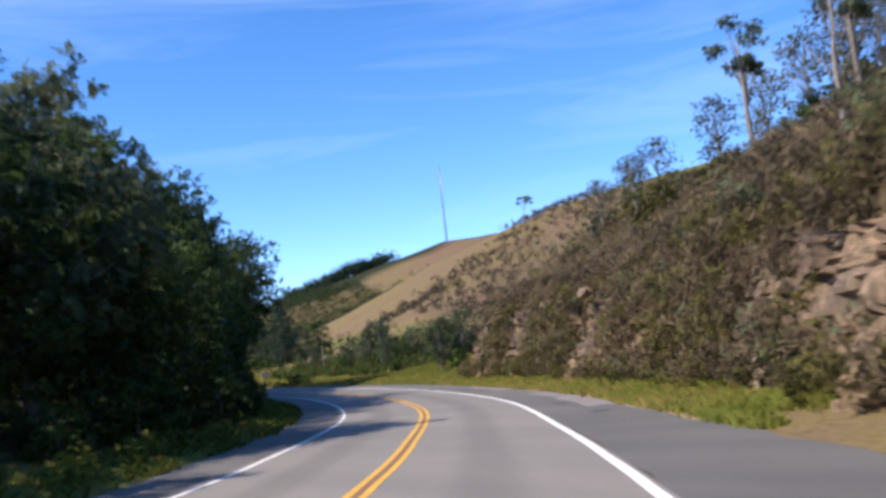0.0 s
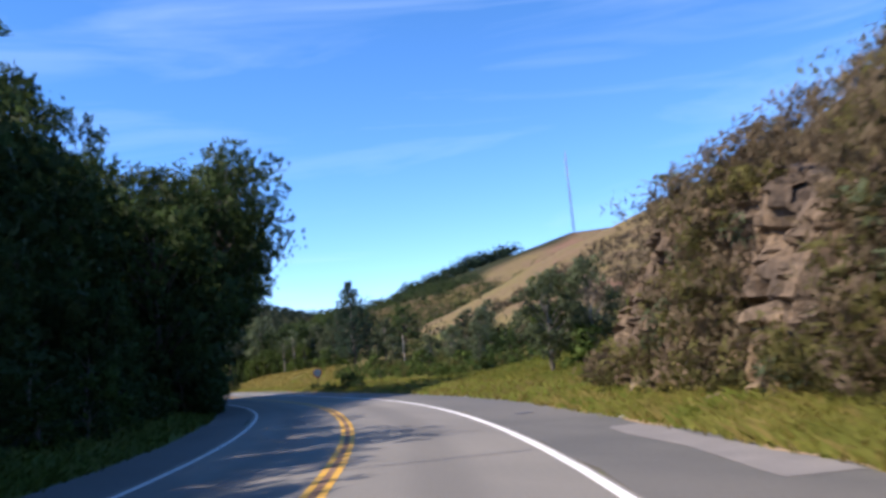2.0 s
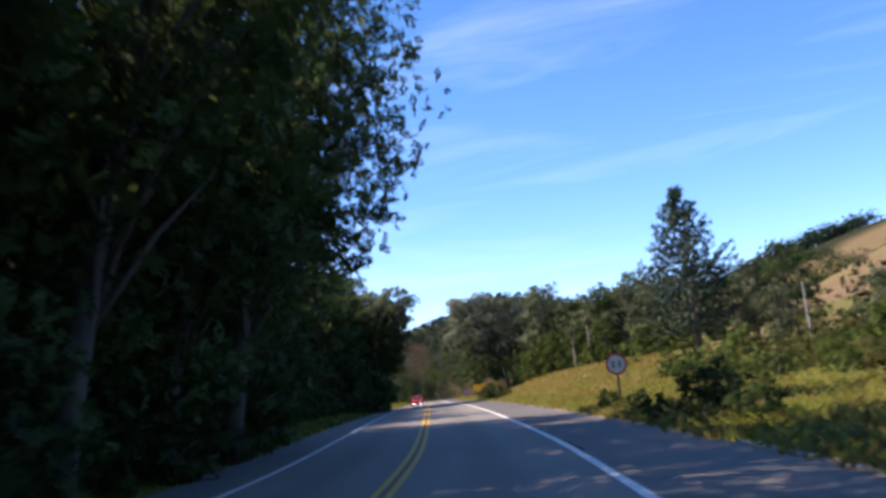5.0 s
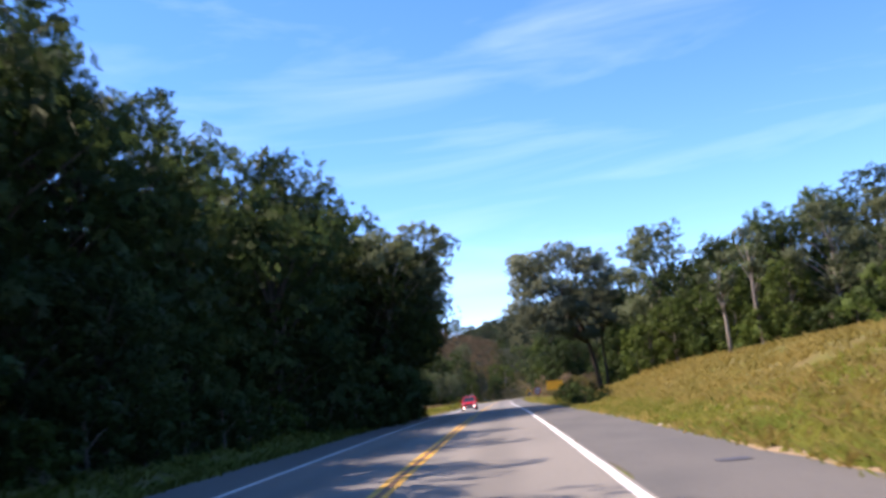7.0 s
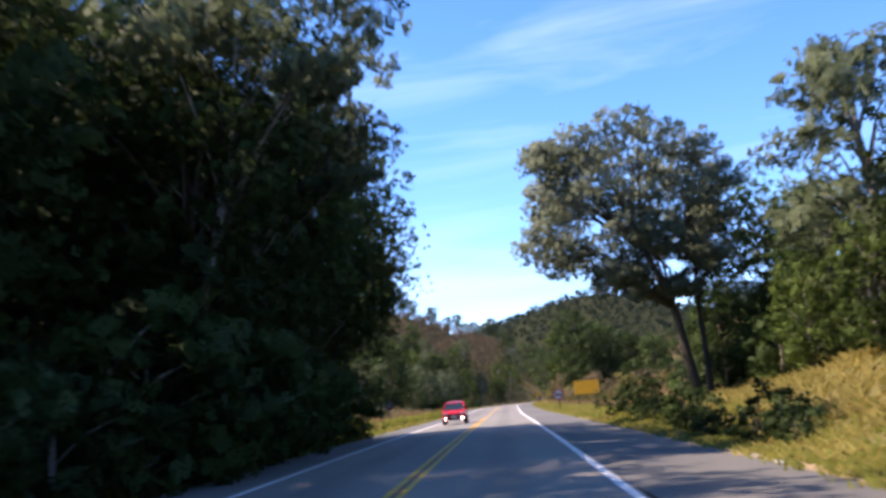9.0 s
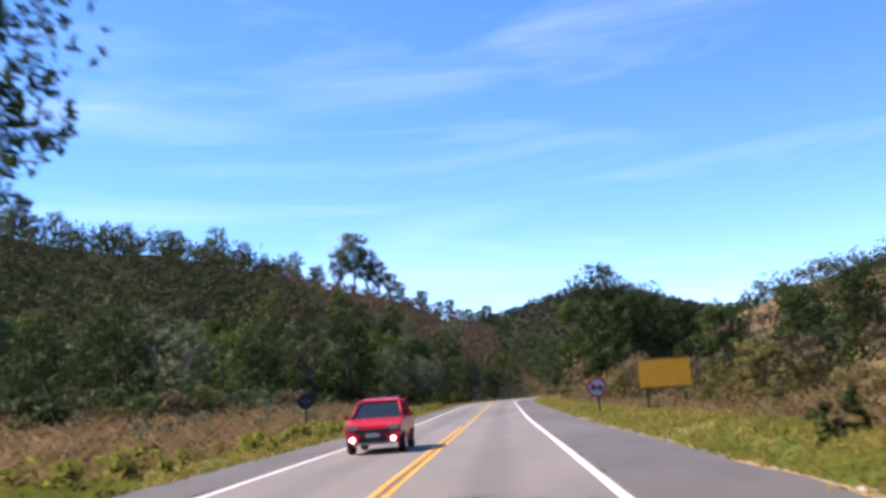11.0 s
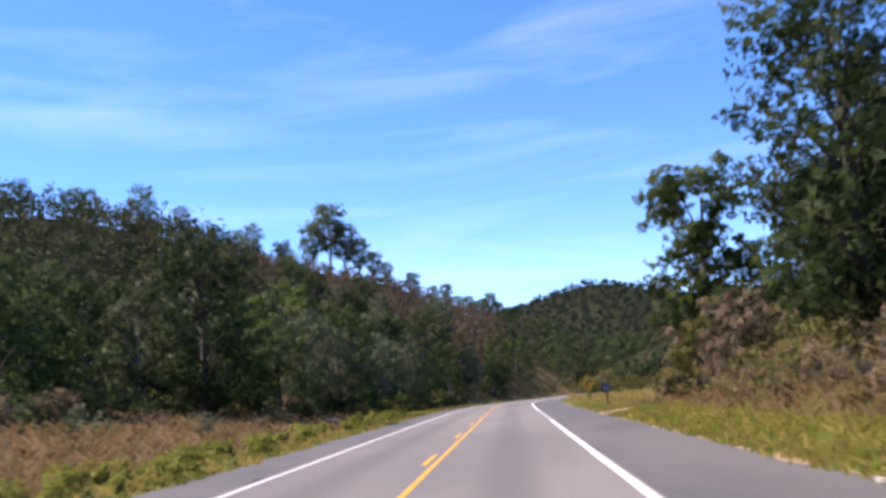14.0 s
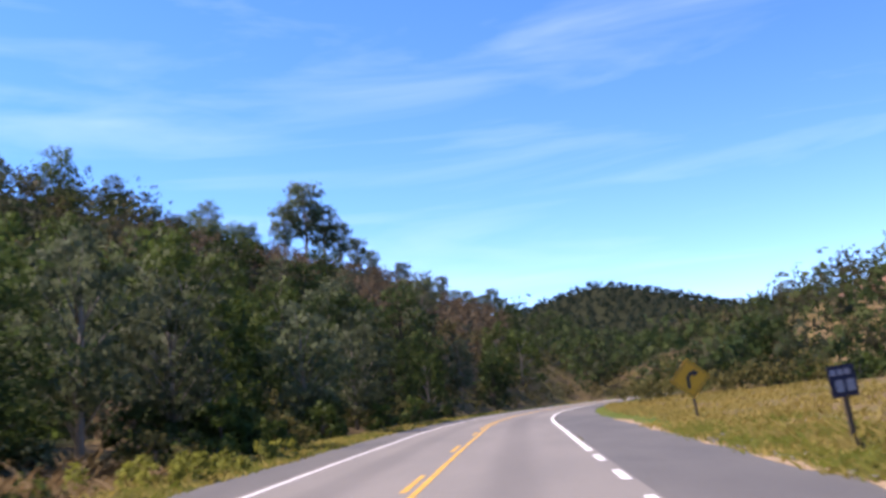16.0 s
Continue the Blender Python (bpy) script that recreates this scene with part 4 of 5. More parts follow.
for x, y, kind, size, turn in ((49.6, 222.0, "broad", 0.74, 30), (53.0, 228.0, "dull", 0.78, 80), (47.6, 226.5, "full", 0.50, 10), (48.6, 229.5, "full", 0.58, 50), (46.9, 223.6, "bush", 0.8, 0)):
    plant(kind, x, y, size, turn)
for _ in range(30):
    s, off = rnd.uniform(166, 216), rnd.uniform(9.5, 16)
    x, y, _ = beside(s, R_PAVE + off)
    plant(rnd.choice(("bush", "light_bush", "bush")), x, y, rnd.uniform(0.6, 1.2), rnd.uniform(0, 360))
# bushes right at the asphalt's edge
for s, off, size in ((118, 1.6, 0.35), (121, 2.2, 0.45), (124, 2.5, 0.5), (128, 3.2, 0.5), (197, 1.6, 0.35), (199.5, 2.0, 0.45), (206, 1.3, 0.55), (209, 1.6, 0.5), (218, 1.6, 0.62), (221, 1.2, 0.42), (232, 1.2, 0.3)):
    x, y, _ = beside(s, R_PAVE + off)
    plant("bush", x, y, size, rnd.uniform(0, 360))
hedge = random.Random(23)
for s in list(np.arange(117, 136, 1.7)) + list(np.arange(196, 223, 1.7)):
    x, y, _ = beside(s, R_PAVE + hedge.uniform(0.6, 1.7))
    plant("bush", x, y, hedge.uniform(0.20, 0.36), hedge.uniform(0, 360))
# scrub and trees right of the later straight
for _ in range(80):
    s, off = rnd.uniform(234, 314), rnd.uniform(5, 22)
    x, y, _ = beside(s, R_PAVE + off)
    plant(rnd.choice(("scrub", "olive", "bush", "olive")), x, y, rnd.uniform(0.5, 1.1), rnd.uniform(0, 360))
for s, off, kind, size in ((299.5, 5.0, "tall", 0.66), (301.5, 6.4, "full", 0.48), (309, 8.5, "broad", 0.50), (313, 8.5, "broad", 0.46), (305, 8.0, "tall", 0.52), (315, 6.5, "light", 0.44), (306.5, 6.4, "full", 0.52), (294, 6.5, "full", 0.6), (302.5, 9.0, "broad", 0.60), (307, 9.5, "full", 0.52), (312, 10.5, "full", 0.5), (317, 4.2, "airy", 0.95), (313, 3.8, "olive", 1.45), (315.5, 3.6, "scrub", 1.5), (317.5, 4.6, "olive", 1.5), (311, 4.4, "scrub", 1.6), (316, 6.4, "olive", 1.6), (318.5, 6.8, "scrub", 1.5), (314, 5.2, "light_bush", 1.2), (306, 13, "full", 0.6), (298, 15, "full", 0.5), (288, 19, "full", 0.5), (280, 20, "full", 0.48), (270, 22, "full", 0.5), (316.8, 3.0, "snag", 0.5), (319, 3.8, "snag", 0.55),
                           (300, 22, "full", 0.5), (285, 27, "full", 0.5), (270, 29, "full", 0.5), (258, 25, "full", 0.5), (246, 26, "full", 0.5)):
    x, y, _ = beside(s, R_PAVE + off)
    plant(kind, x, y, size, rnd.uniform(0, 360))
for _ in range(55):
    s, off = rnd.uniform(334, 430), rnd.uniform(15, 32)
    x, y, _ = beside(s, R_PAVE + off)
    plant(rnd.choice(("bush", "olive", "light_bush", "hill_b", "hill_a", "hill_c") if s > 408 and off < 20 else ("bush", "olive", "light_bush")), x, y, rnd.uniform(0.4, 0.8), rnd.uniform(0, 360))


def big_roadside_tree():
    """The spreading tree that leans over the road from the right: two stems, limbs and tiers of foliage."""
    rng = np.random.RandomState(31)
    fork, upper, second = np.array([-0.55, 0, 4.6]), np.array([-2.2, 0.2, 9.0]), np.array([0.75, 0.9, 5.2])
    tubes = [([(0.1, 0, -0.4), (0, 0, 1.0), (-0.25, 0.1, 2.8), fork, (-1.3, 0.1, 6.8), upper, (-2.8, 0, 12.4)], [0.30, 0.24, 0.21, 0.19, 0.15, 0.10, 0.03], 9),
             ([(0.75, 0.5, -0.4), (0.8, 0.7, 2.0), second, (1.0, 1.0, 8.2), (0.9, 0.8, 11.0)], [0.18, 0.14, 0.12, 0.08, 0.03], 8)]
    tiers = ((-6.9, 8.1, 1.4), (-6.1, 9.7, 1.6), (-5.3, 7.4, 1.4), (-3.7, 6.6, 1.3), (-2.6, 5.9, 1.0), (-6.5, 11.5, 1.4), (-4.7, 12.3, 1.6), (-2.7, 13.0, 1.5), (-0.8, 12.5, 1.5), (0.9, 11.5, 1.4),
             (-4.1, 10.2, 1.7), (-2.1, 9.8, 1.6), (-0.2, 9.4, 1.5), (1.4, 8.8, 1.3), (-1.2, 7.4, 1.2), (1.0, 6.7, 1.1), (-3.2, 8.2, 1.5), (-0.3, 5.7, 0.9), (0.4, 7.7, 1.1), (-6.4, 12.7, 1.1), (2.4, 10.2, 1.2))
    cards = []
    for i, (x, z, size) in enumerate(tiers):
        for y in (rng.uniform(-3.6, -0.8), rng.uniform(0.8, 3.6)):
            tip = np.array([0.93 * x + 0.1 + rng.uniform(-0.5, 0.5), y * (0.6 if abs(x + 2.6) > 3 else 1.0), z + rng.uniform(-0.4, 0.4)])
            start = second + [0.1, 0, max(0, z - 6.5) * 0.6] if x > -0.5 else (fork if z < 8.5 else fork + (upper - fork) * 0.7)
            mid = (start + tip) / 2 + rng.uniform(-0.4, 0.4, 3) + [0, 0, 0.35]
            tubes.append(([start, mid, tip], [0.10, 0.06, 0.015], 6))
            tubes.append(([mid, (mid + tip) / 2 + rng.uniform(-0.5, 0.5, 3), tip + rng.uniform(-1, 1, 3) * size * 0.7], [0.045, 0.03, 0.01], 5))
            cards.append(leaves(*clump(tip, size * 0.95, 150, rng, 0.62, 0.1), 0.44, rng, 0.66, droop=0.3))
            cards.append(leaves(*sprays(tip, size * 1.1, 260, rng, 0.62), 0.34, rng, 0.6, droop=0.3))
    root = new("tree")
    t = new("trunk", tubes_mesh("trunk", tubes, M_SHADED_BARK))
    c = new("crown", quad_mesh("crown", np.concatenate([q[0] for q in cards]), M_LEAF_GREY, np.concatenate([q[1] for q in cards])))
    t.parent = c.parent = root
    x, y = 44.9, 221.0
    root.matrix_basis = pose(x, y, height(x, y) - 0.2)
    return tagged(root, "large spreading tree with a forked trunk on the verge", "tree")


big_roadside_tree()

# single crowns that stand out on the hill's skyline
crest = random.Random(8)
for x0, y0, x1, y1 in ((-120, 400, -44, 476), (-44, 476, -33, 524), (-33, 524, -24, 545)):
    for q in np.arange(0, 1, 7.0 / math.hypot(x1 - x0, y1 - y0)):
        plant(crest.choice(("hill_a", "hill_b", "hill_c")), x0 + q * (x1 - x0) + crest.uniform(-3, 3), y0 + q * (y1 - y0) + crest.uniform(-3, 3), crest.uniform(0.6, 1.05), crest.uniform(0, 360))

# eucalyptus on the crest
for x, y, size in ((-17, 565, 1.05), (-13, 569, 0.86), (-9, 572, 0.66), (-22, 560, 0.75), (-5, 578, 0.55), (-2, 584, 0.46), (6, 592, 0.52), (12, 600, 0.42), (16, 615, 0.50), (19, 635, 0.44), (22, 655, 0.52), (25, 668, 0.46), (28, 690, 0.58), (31, 696, 0.66), (34, 703, 0.56), (38, 712, 0.5)):
    plant("eucalypt", x, y, size, x * 31 % 360)
# lone umbrella tree on the spur
plant("umbrella", 229, 341, 0.80)


# ---- far woods: many small clumps ----
def woods(name, label, spots, mat, crown, per, leaf, seed, category="woods", aspect=0.75, droop=0.0, lift=0.0):
    rng = np.random.RandomState(seed)
    spots = np.array(spots)
    z = terrain(spots[:, 0], spots[:, 1])
    out, away = [], []
    for (x, y), g in zip(spots, z):
        size = crown * rng.uniform(0.65, 1.25)
        for _ in range(3):
            c = (x + rng.uniform(-0.5, 0.5) * size, y + rng.uniform(-0.5, 0.5) * size, g + size * rng.uniform(0.3, 1.1))
            p, o = clump(c, size * rng.uniform(0.35, 0.6), per // 3, rng, 0.85, 0.6)
            out.append(p)
            away.append(o)
    away = np.concatenate(away) + [0, 0, lift]
    away /= np.linalg.norm(away, axis=1)[:, None] + 1e-9
    corners, shade = leaves(np.concatenate(out), away, leaf, rng, aspect, droop)
    return tagged(new(name, quad_mesh(name, corners, mat, shade)), label, category, kind="stuff")


def scatter(x0, x1, y0, y1, step, seed, keep):
    r = random.Random(seed)
    out = []
    y = y0
    while y < y1:
        x = x0
        while x < x1:
            p = (x + r.uniform(-0.5, 0.5) * step, y + r.uniform(-0.5, 0.5) * step)
            if keep(*p):
                out.append(p)
            x += step
        y += step
    return out


def off_road(lo):
    def test(x, y):
        i = ((LINE[:, 0] - x)**2 + (LINE[:, 1] - y)**2).min()
        return i > lo * lo
    return test


far_off = off_road(16)
no_scar = lambda x, y: off_road(11)(x, y) and not (36 + 0.365 * (y - 315) < x < 108 and 440 < y < 470)
bare_crest = lambda x, y: -36 < x < 36 and y > 432 + max(0, -x) * 1.6
woods("hill_woods", "dark mixed woods covering the hillside", scatter(-150, 40, 300, 600, 6.0, 1, lambda x, y: (off_road(44)(x, y) or y > 440 and far_off(x, y)) and not bare_crest(x, y)), M_FAR_LEAF, 5.2, 54, 1.0, 1)
woods("hill_woods", "dull green woods covering the hillside", scatter(-150, 34, 300, 760, 7.5, 2, lambda x, y: (off_road(44)(x, y) or y > 430 and far_off(x, y)) and not bare_crest(x, y)), M_FAR_DULL, 5.2, 54, 1.0, 2)
woods("hill_scrub", "brown dry scrub on the hill's flank", scatter(-40, 40, 430, 700, 4.2, 8, lambda x, y: far_off(x, y) and bare_crest(x, y)), M_FAR_BROWN, 2.2, 36, 0.75, 8, "scrub")
woods("valley_woods", "low woods behind the verge", scatter(62, 150, 120, 330, 8.0, 3, lambda x, y: far_off(x, y) and ridge(np.array([x]), np.array([y]), SPUR, 0.42, 3)[0] < 4), M_FAR_DULL, 3.6, 66, 0.6, 3)
woods("valley_woods", "woods in the valley ahead", scatter(46, 230, 396, 640, 5.6, 4, no_scar), M_FAR_LEAF, 4.6, 54, 0.95, 4)
woods("valley_woods", "dull woods in the valley ahead", scatter(46, 230, 396, 640, 7.5, 14, no_scar), M_FAR_DULL, 4.6, 54, 0.95, 14)
woods("roadside_scrub", "low dry scrub on the bank at the bend", scatter(0, 60, 380, 520, 2.5, 9, lambda x, y: off_road(8.5)(x, y) and not off_road(24)(x, y) and x < 60), M_LEAF_OLIVE, 1.7, 36, 0.36, 9, "scrub")
woods("forest_behind", "dark forest behind the roadside trees", scatter(-70, 20, -60, 240, 7.0, 5, lambda x, y: off_road(18)(x, y) and road_frame([x], [y])[0][0] < 0), M_FAR_LEAF, 8.0, 60, 1.2, 5)
woods("far_woods", "far woods over the hills", scatter(-420, 700, 1750, 2480, 20, 6, lambda x, y: True), M_HAZED_LEAF, 9, 36, 4.2, 6)
woods("plantation", "dark conifer plantation on the hill's flank", scatter(222, 296, 600, 690, 3.3, 7, lambda x, y: -4 < y - (650 - (x - 205) * 0.34) < 26), M_NEEDLE, 7.0, 60, 1.3, 7)
woods("gully_scrub", "purplish dry scrub in the hill's gully", scatter(105, 330, 190, 420, 4.6, 10, lambda x, y: crest_gap(x, y)[0] < 20 + 7 * wave(x, y, 40, 2) and wave(x, y, 22, 6) > -0.75), M_FAR_BROWN, 2.3, 36, 0.7, 10, "scrub")


def beside_spots(n, lo, hi, near, far, sign=1):
    return [beside(rnd.uniform(lo, hi), (R_PAVE if sign > 0 else L_PAVE) + sign * rnd.uniform(near, far))[:2] for _ in range(n)]


woods("mound_scrub", "brown dry scrub on the bank beside the road", beside_spots(300, 282, 319, 2.2, 20), M_LEAF_BROWN, 1.0, 48, 0.32, 21, "scrub", 0.3, 0.8)
woods("mound_scrub", "olive scrub on the bank beside the road", beside_spots(260, 236, 319, 2.6, 20), M_LEAF_OLIVE, 1.0, 48, 0.30, 22, "scrub", 0.34, 0.8)
woods("verge_scrub", "low light-green scrub behind the verge", beside_spots(420, 98, 166, 8, 36), M_LEAF_LIGHT, 1.1, 39, 0.32, 23, "scrub")
woods("verge_scrub", "low olive scrub behind the verge", beside_spots(300, 92, 160, 9, 40), M_LEAF_OLIVE, 1.2, 39, 0.32, 24, "scrub")
woods("slope_scrub", "red-brown dry scrub on the slope below the woods", beside_spots(150, 236, 345, 8, 24, -1), M_LEAF_BROWN, 0.75, 45, 0.28, 25, "scrub", 0.3, 0.8)
woods("field_scrub", "green scrub behind the open field", beside_spots(300, 334, 410, 15, 40), M_LEAF_LIGHT, 1.3, 39, 0.36, 26, "scrub")


woods("edge_scrub", "dark green undergrowth along the wood's edge", beside_spots(230, 238, 345, 13, 21, -1), M_LEAF, 1.5, 42, 0.40, 27, "scrub")


def cutting(x, y):
    d, _, st = road_frame([x], [y])
    return st[0] < 67 and R_PAVE + 2.3 < d[0] < R_PAVE + 34


woods("cutting_scrub", "tangled dry brown scrub over the rock cutting", scatter(-30, 75, -30, 75, 1.25, 11, cutting), M_LEAF_BROWN, 0.95, 51, 0.30, 11, "scrub", 0.30, 0.8)
woods("cutting_scrub", "tangled olive scrub over the rock cutting", scatter(-30, 75, -30, 75, 2.3, 12, cutting), M_LEAF_OLIVE, 1.0, 48, 0.28, 12, "scrub", 0.32, 0.8)
fringe = [beside(rnd.uniform(-10, 67), R_PAVE + rnd.uniform(2.2, 5.6))[:2] for _ in range(520)]
woods("cutting_scrub", "dry brown scrub hanging over the rock face", fringe, M_LEAF_BROWN, 1.0, 51, 0.30, 15, "scrub", 0.30, 0.9)


def hanging(label, n, mat, seed, lo, hi, base, slope, top, size, leaf, bare=()):
    """Scrub that clings to a steep face: clumps from its foot up to the top, thinner where the rock stays bare."""
    rng = np.random.RandomState(seed)
    out, away = [], []
    while len(out) < n:
        s, h = rng.uniform(lo, hi), rng.uniform(0.1, 1)**0.9 * top
        if wave(s * 1.0, h * 2.2, 7.0, seed + 40) < -0.6 or any(abs(s - m) < w and h > 1.5 and h < t for m, w, t in bare):
            continue
        x, y, z = beside(s, R_PAVE + base + slope * h + rng.uniform(-0.2, 0.5))
        p, o = clump((float(x), float(y), float(z) + h), size * rng.uniform(0.5, 1.2), 48, rng, 0.85, 0.3)
        out.append(p)
        away.append(o)
    corners, shade = leaves(np.concatenate(out), np.concatenate(away), leaf * 1.15, rng, 0.30, droop=0.9)
    tagged(new("cutting_scrub", quad_mesh("cutting_scrub", corners, mat, shade)), label, "scrub", kind="stuff")


BARE_ROCK = ((40.4, 2.7, 5.4), (14.5, 3.4, 4.0), (20.5, 0.9, 3.4), (32.6, 1.6, 3.0), (53.3, 1.7, 4.2), (63.4, 3.4, 5.4))
hanging("dry brown scrub clinging to the rock face", 760, M_LEAF_BROWN, 31, -8, 66, 1.40, 0.28, 6.2, 0.62, 0.26, BARE_ROCK)
hanging("olive scrub clinging to the rock face", 330, M_LEAF_OLIVE, 32, -8, 66, 1.30, 0.28, 5.4, 0.60, 0.26, BARE_ROCK)
hanging("grey-green creepers clinging to the rock face", 45, M_LEAF_DULL, 35, -8, 64, 1.35, 0.28, 6.0, 0.75, 0.26, BARE_ROCK)
hanging("dry brown scrub hanging over the roadside bank", 420, M_LEAF_BROWN, 33, 287, 318.5, 2.6, 1.1, 3.6, 0.70, 0.28)
hanging("olive-green scrub hanging over the roadside bank", 160, M_LEAF_OLIVE, 34, 284, 318, 2.3, 1.0, 2.8, 0.62, 0.28)
fringe = [beside(rnd.uniform(-10, 67), R_PAVE + rnd.uniform(1.2, 3.0))[:2] for _ in range(150)]
woods("cutting_scrub", "olive scrub at the foot of the rock face", fringe, M_LEAF_OLIVE, 0.75, 45, 0.26, 16, "scrub", 0.32, 0.8)
woods("cutting_scrub", "tangled grey-green scrub over the rock cutting", scatter(-30, 75, -30, 75, 4.4, 13, lambda x, y: cutting(x, y) and road_frame([x], [y])[0][0] > R_PAVE + 7), M_LEAF_DULL, 1.5, 45, 0.26, 13, "scrub")


# ---- grass on the verges ----
def grass(name, label, lo, hi, near, far, side, count, tall, mat, seed):
    rng = np.random.RandomState(seed)
    s = rng.uniform(lo, hi, count)
    off = near + (far - near) * rng.uniform(0, 1, count)**1.4
    patchy = wave(s, off * 2.5, 6.0, seed) + rng.normal(0, 0.5, count) > -0.35
    patchy &= ~((side > 0) & (s > 319.6) & (s < 323.4))
    s, off = s[patchy], off[patchy]
    count = len(s)
    x, y, _ = beside(s, np.where(side > 0, R_PAVE + off, L_PAVE - off))
    z = terrain(x, y)
    blades = 5
    bx, by = (np.repeat(v, blades) + rng.normal(0, 0.13, count * blades) for v in (x, y))
    bz = np.repeat(z, blades) - 0.03
    h = np.repeat(tall * rng.uniform(0.5, 1.2, count), blades) * rng.uniform(0.6, 1.1, count * blades)
    a = rng.uniform(0, 6.28, count * blades)
    ux, uy = np.cos(a), np.sin(a)
    lean = rng.uniform(0.5, 1.3, count * blades) * h
    w = 0.022 + 0.04 * h
    root = np.stack([bx, by, bz], 1)
    across = np.stack([-uy * w, ux * w, 0 * w], 1)
    midp = root + np.stack([ux * lean * 0.3, uy * lean * 0.3, h * 0.6], 1)
    tip = root + np.stack([ux * lean, uy * lean, h], 1)
    me = quad_mesh(name, np.stack([root + across, root - across, midp - across * 0.7, tip], 1), mat, np.stack([-0.35 * ux, -0.35 * uy, 0 * ux + 1], 1) / 1.06)
    return tagged(new(name, me), label, "grass", kind="stuff")


grass("verge_grass", "tall green grass on the verge below the rock", 15, 66, 0.1, 3.0, 1, 9000, 0.34, M_GRASS, 1)
grass("verge_grass", "yellow-green grass on the verge", 62, 165, 0.1, 9, 1, 6500, 0.30, M_GRASS, 2)
grass("dry_grass", "yellow-green grass on the slope", 66, 112, 3.5, 16, 1, 3200, 0.42, M_GRASS, 3)
grass("dry_grass", "golden dry grass on the bank", 150, 220, 2.5, 12, 1, 6000, 0.36, M_DRY_GRASS, 4)
grass("verge_grass", "green grass along the asphalt's edge", 146, 345, 0.05, 3.6, 1, 15000, 0.22, M_GRASS, 5)
grass("dry_grass", "brown dry grass behind the verge", 226, 325, 2.0, 10, 1, 4500, 0.42, M_BROWN_GRASS, 6)
grass("dry_grass", "golden grass on the open field", 326, 400, 1.0, 16, 1, 4500, 0.3, M_DRY_GRASS, 7)
grass("verge_grass", "green grass below the forest's edge", -10, 236, 0.1, 2.6, -1, 6500, 0.3, M_GRASS, 8)
grass("verge_grass", "green grass along the asphalt's edge", 232, 420, 0.05, 2.0, -1, 4500, 0.20, M_GRASS, 9)
grass("dry_grass", "red-brown dry grass on the slope", 236, 345, 1.8, 20, -1, 11000, 0.42, M_BROWN_GRASS, 10)

grass("dry_grass", "straw-coloured dry grass mixed into the verge", 20, 66, 0.0, 3.2, 1, 2600, 0.36, M_DRY_GRASS, 11)
grass("dry_grass", "straw-coloured dry grass mixed into the verge", 64, 160, 0.0, 8.0, 1, 3600, 0.32, M_DRY_GRASS, 12)
grass("dry_grass", "straw-coloured dry grass at the asphalt's edge", 146, 350, 0.0, 2.6, 1, 5000, 0.22, M_DRY_GRASS, 13)
grass("dry_grass", "straw-coloured dry grass at the asphalt's edge", 236, 400, 0.0, 2.2, -1, 2200, 0.24, M_DRY_GRASS, 14)
grass("dry_grass", "tall brown grass in tufts on the slope", 236, 345, 4.0, 16, -1, 3800, 0.75, M_BROWN_GRASS, 15)
woods("verge_hummocks", "rounded light-green tussocks along the asphalt's edge", beside_spots(170, 234, 352, 0.5, 2.4, -1) + beside_spots(26, 12, 30, 0.5, 2.6, -1), M_TUSSOCK, 0.46, 66, 0.22, 41, "grass", 0.35, -0.6, 1.6)
woods("slope_tufts", "dark brown tufts of dead weeds on the slope", beside_spots(230, 236, 345, 3.5, 18, -1), M_LEAF_BROWN, 0.65, 45, 0.24, 42, "scrub", 0.3, 1.0)
woods("slope_shrubs", "grey-green young shrubs on the dry slope", beside_spots(46, 236, 345, 6, 18, -1), M_LEAF_DULL, 1.0, 60, 0.24, 43, "scrub")

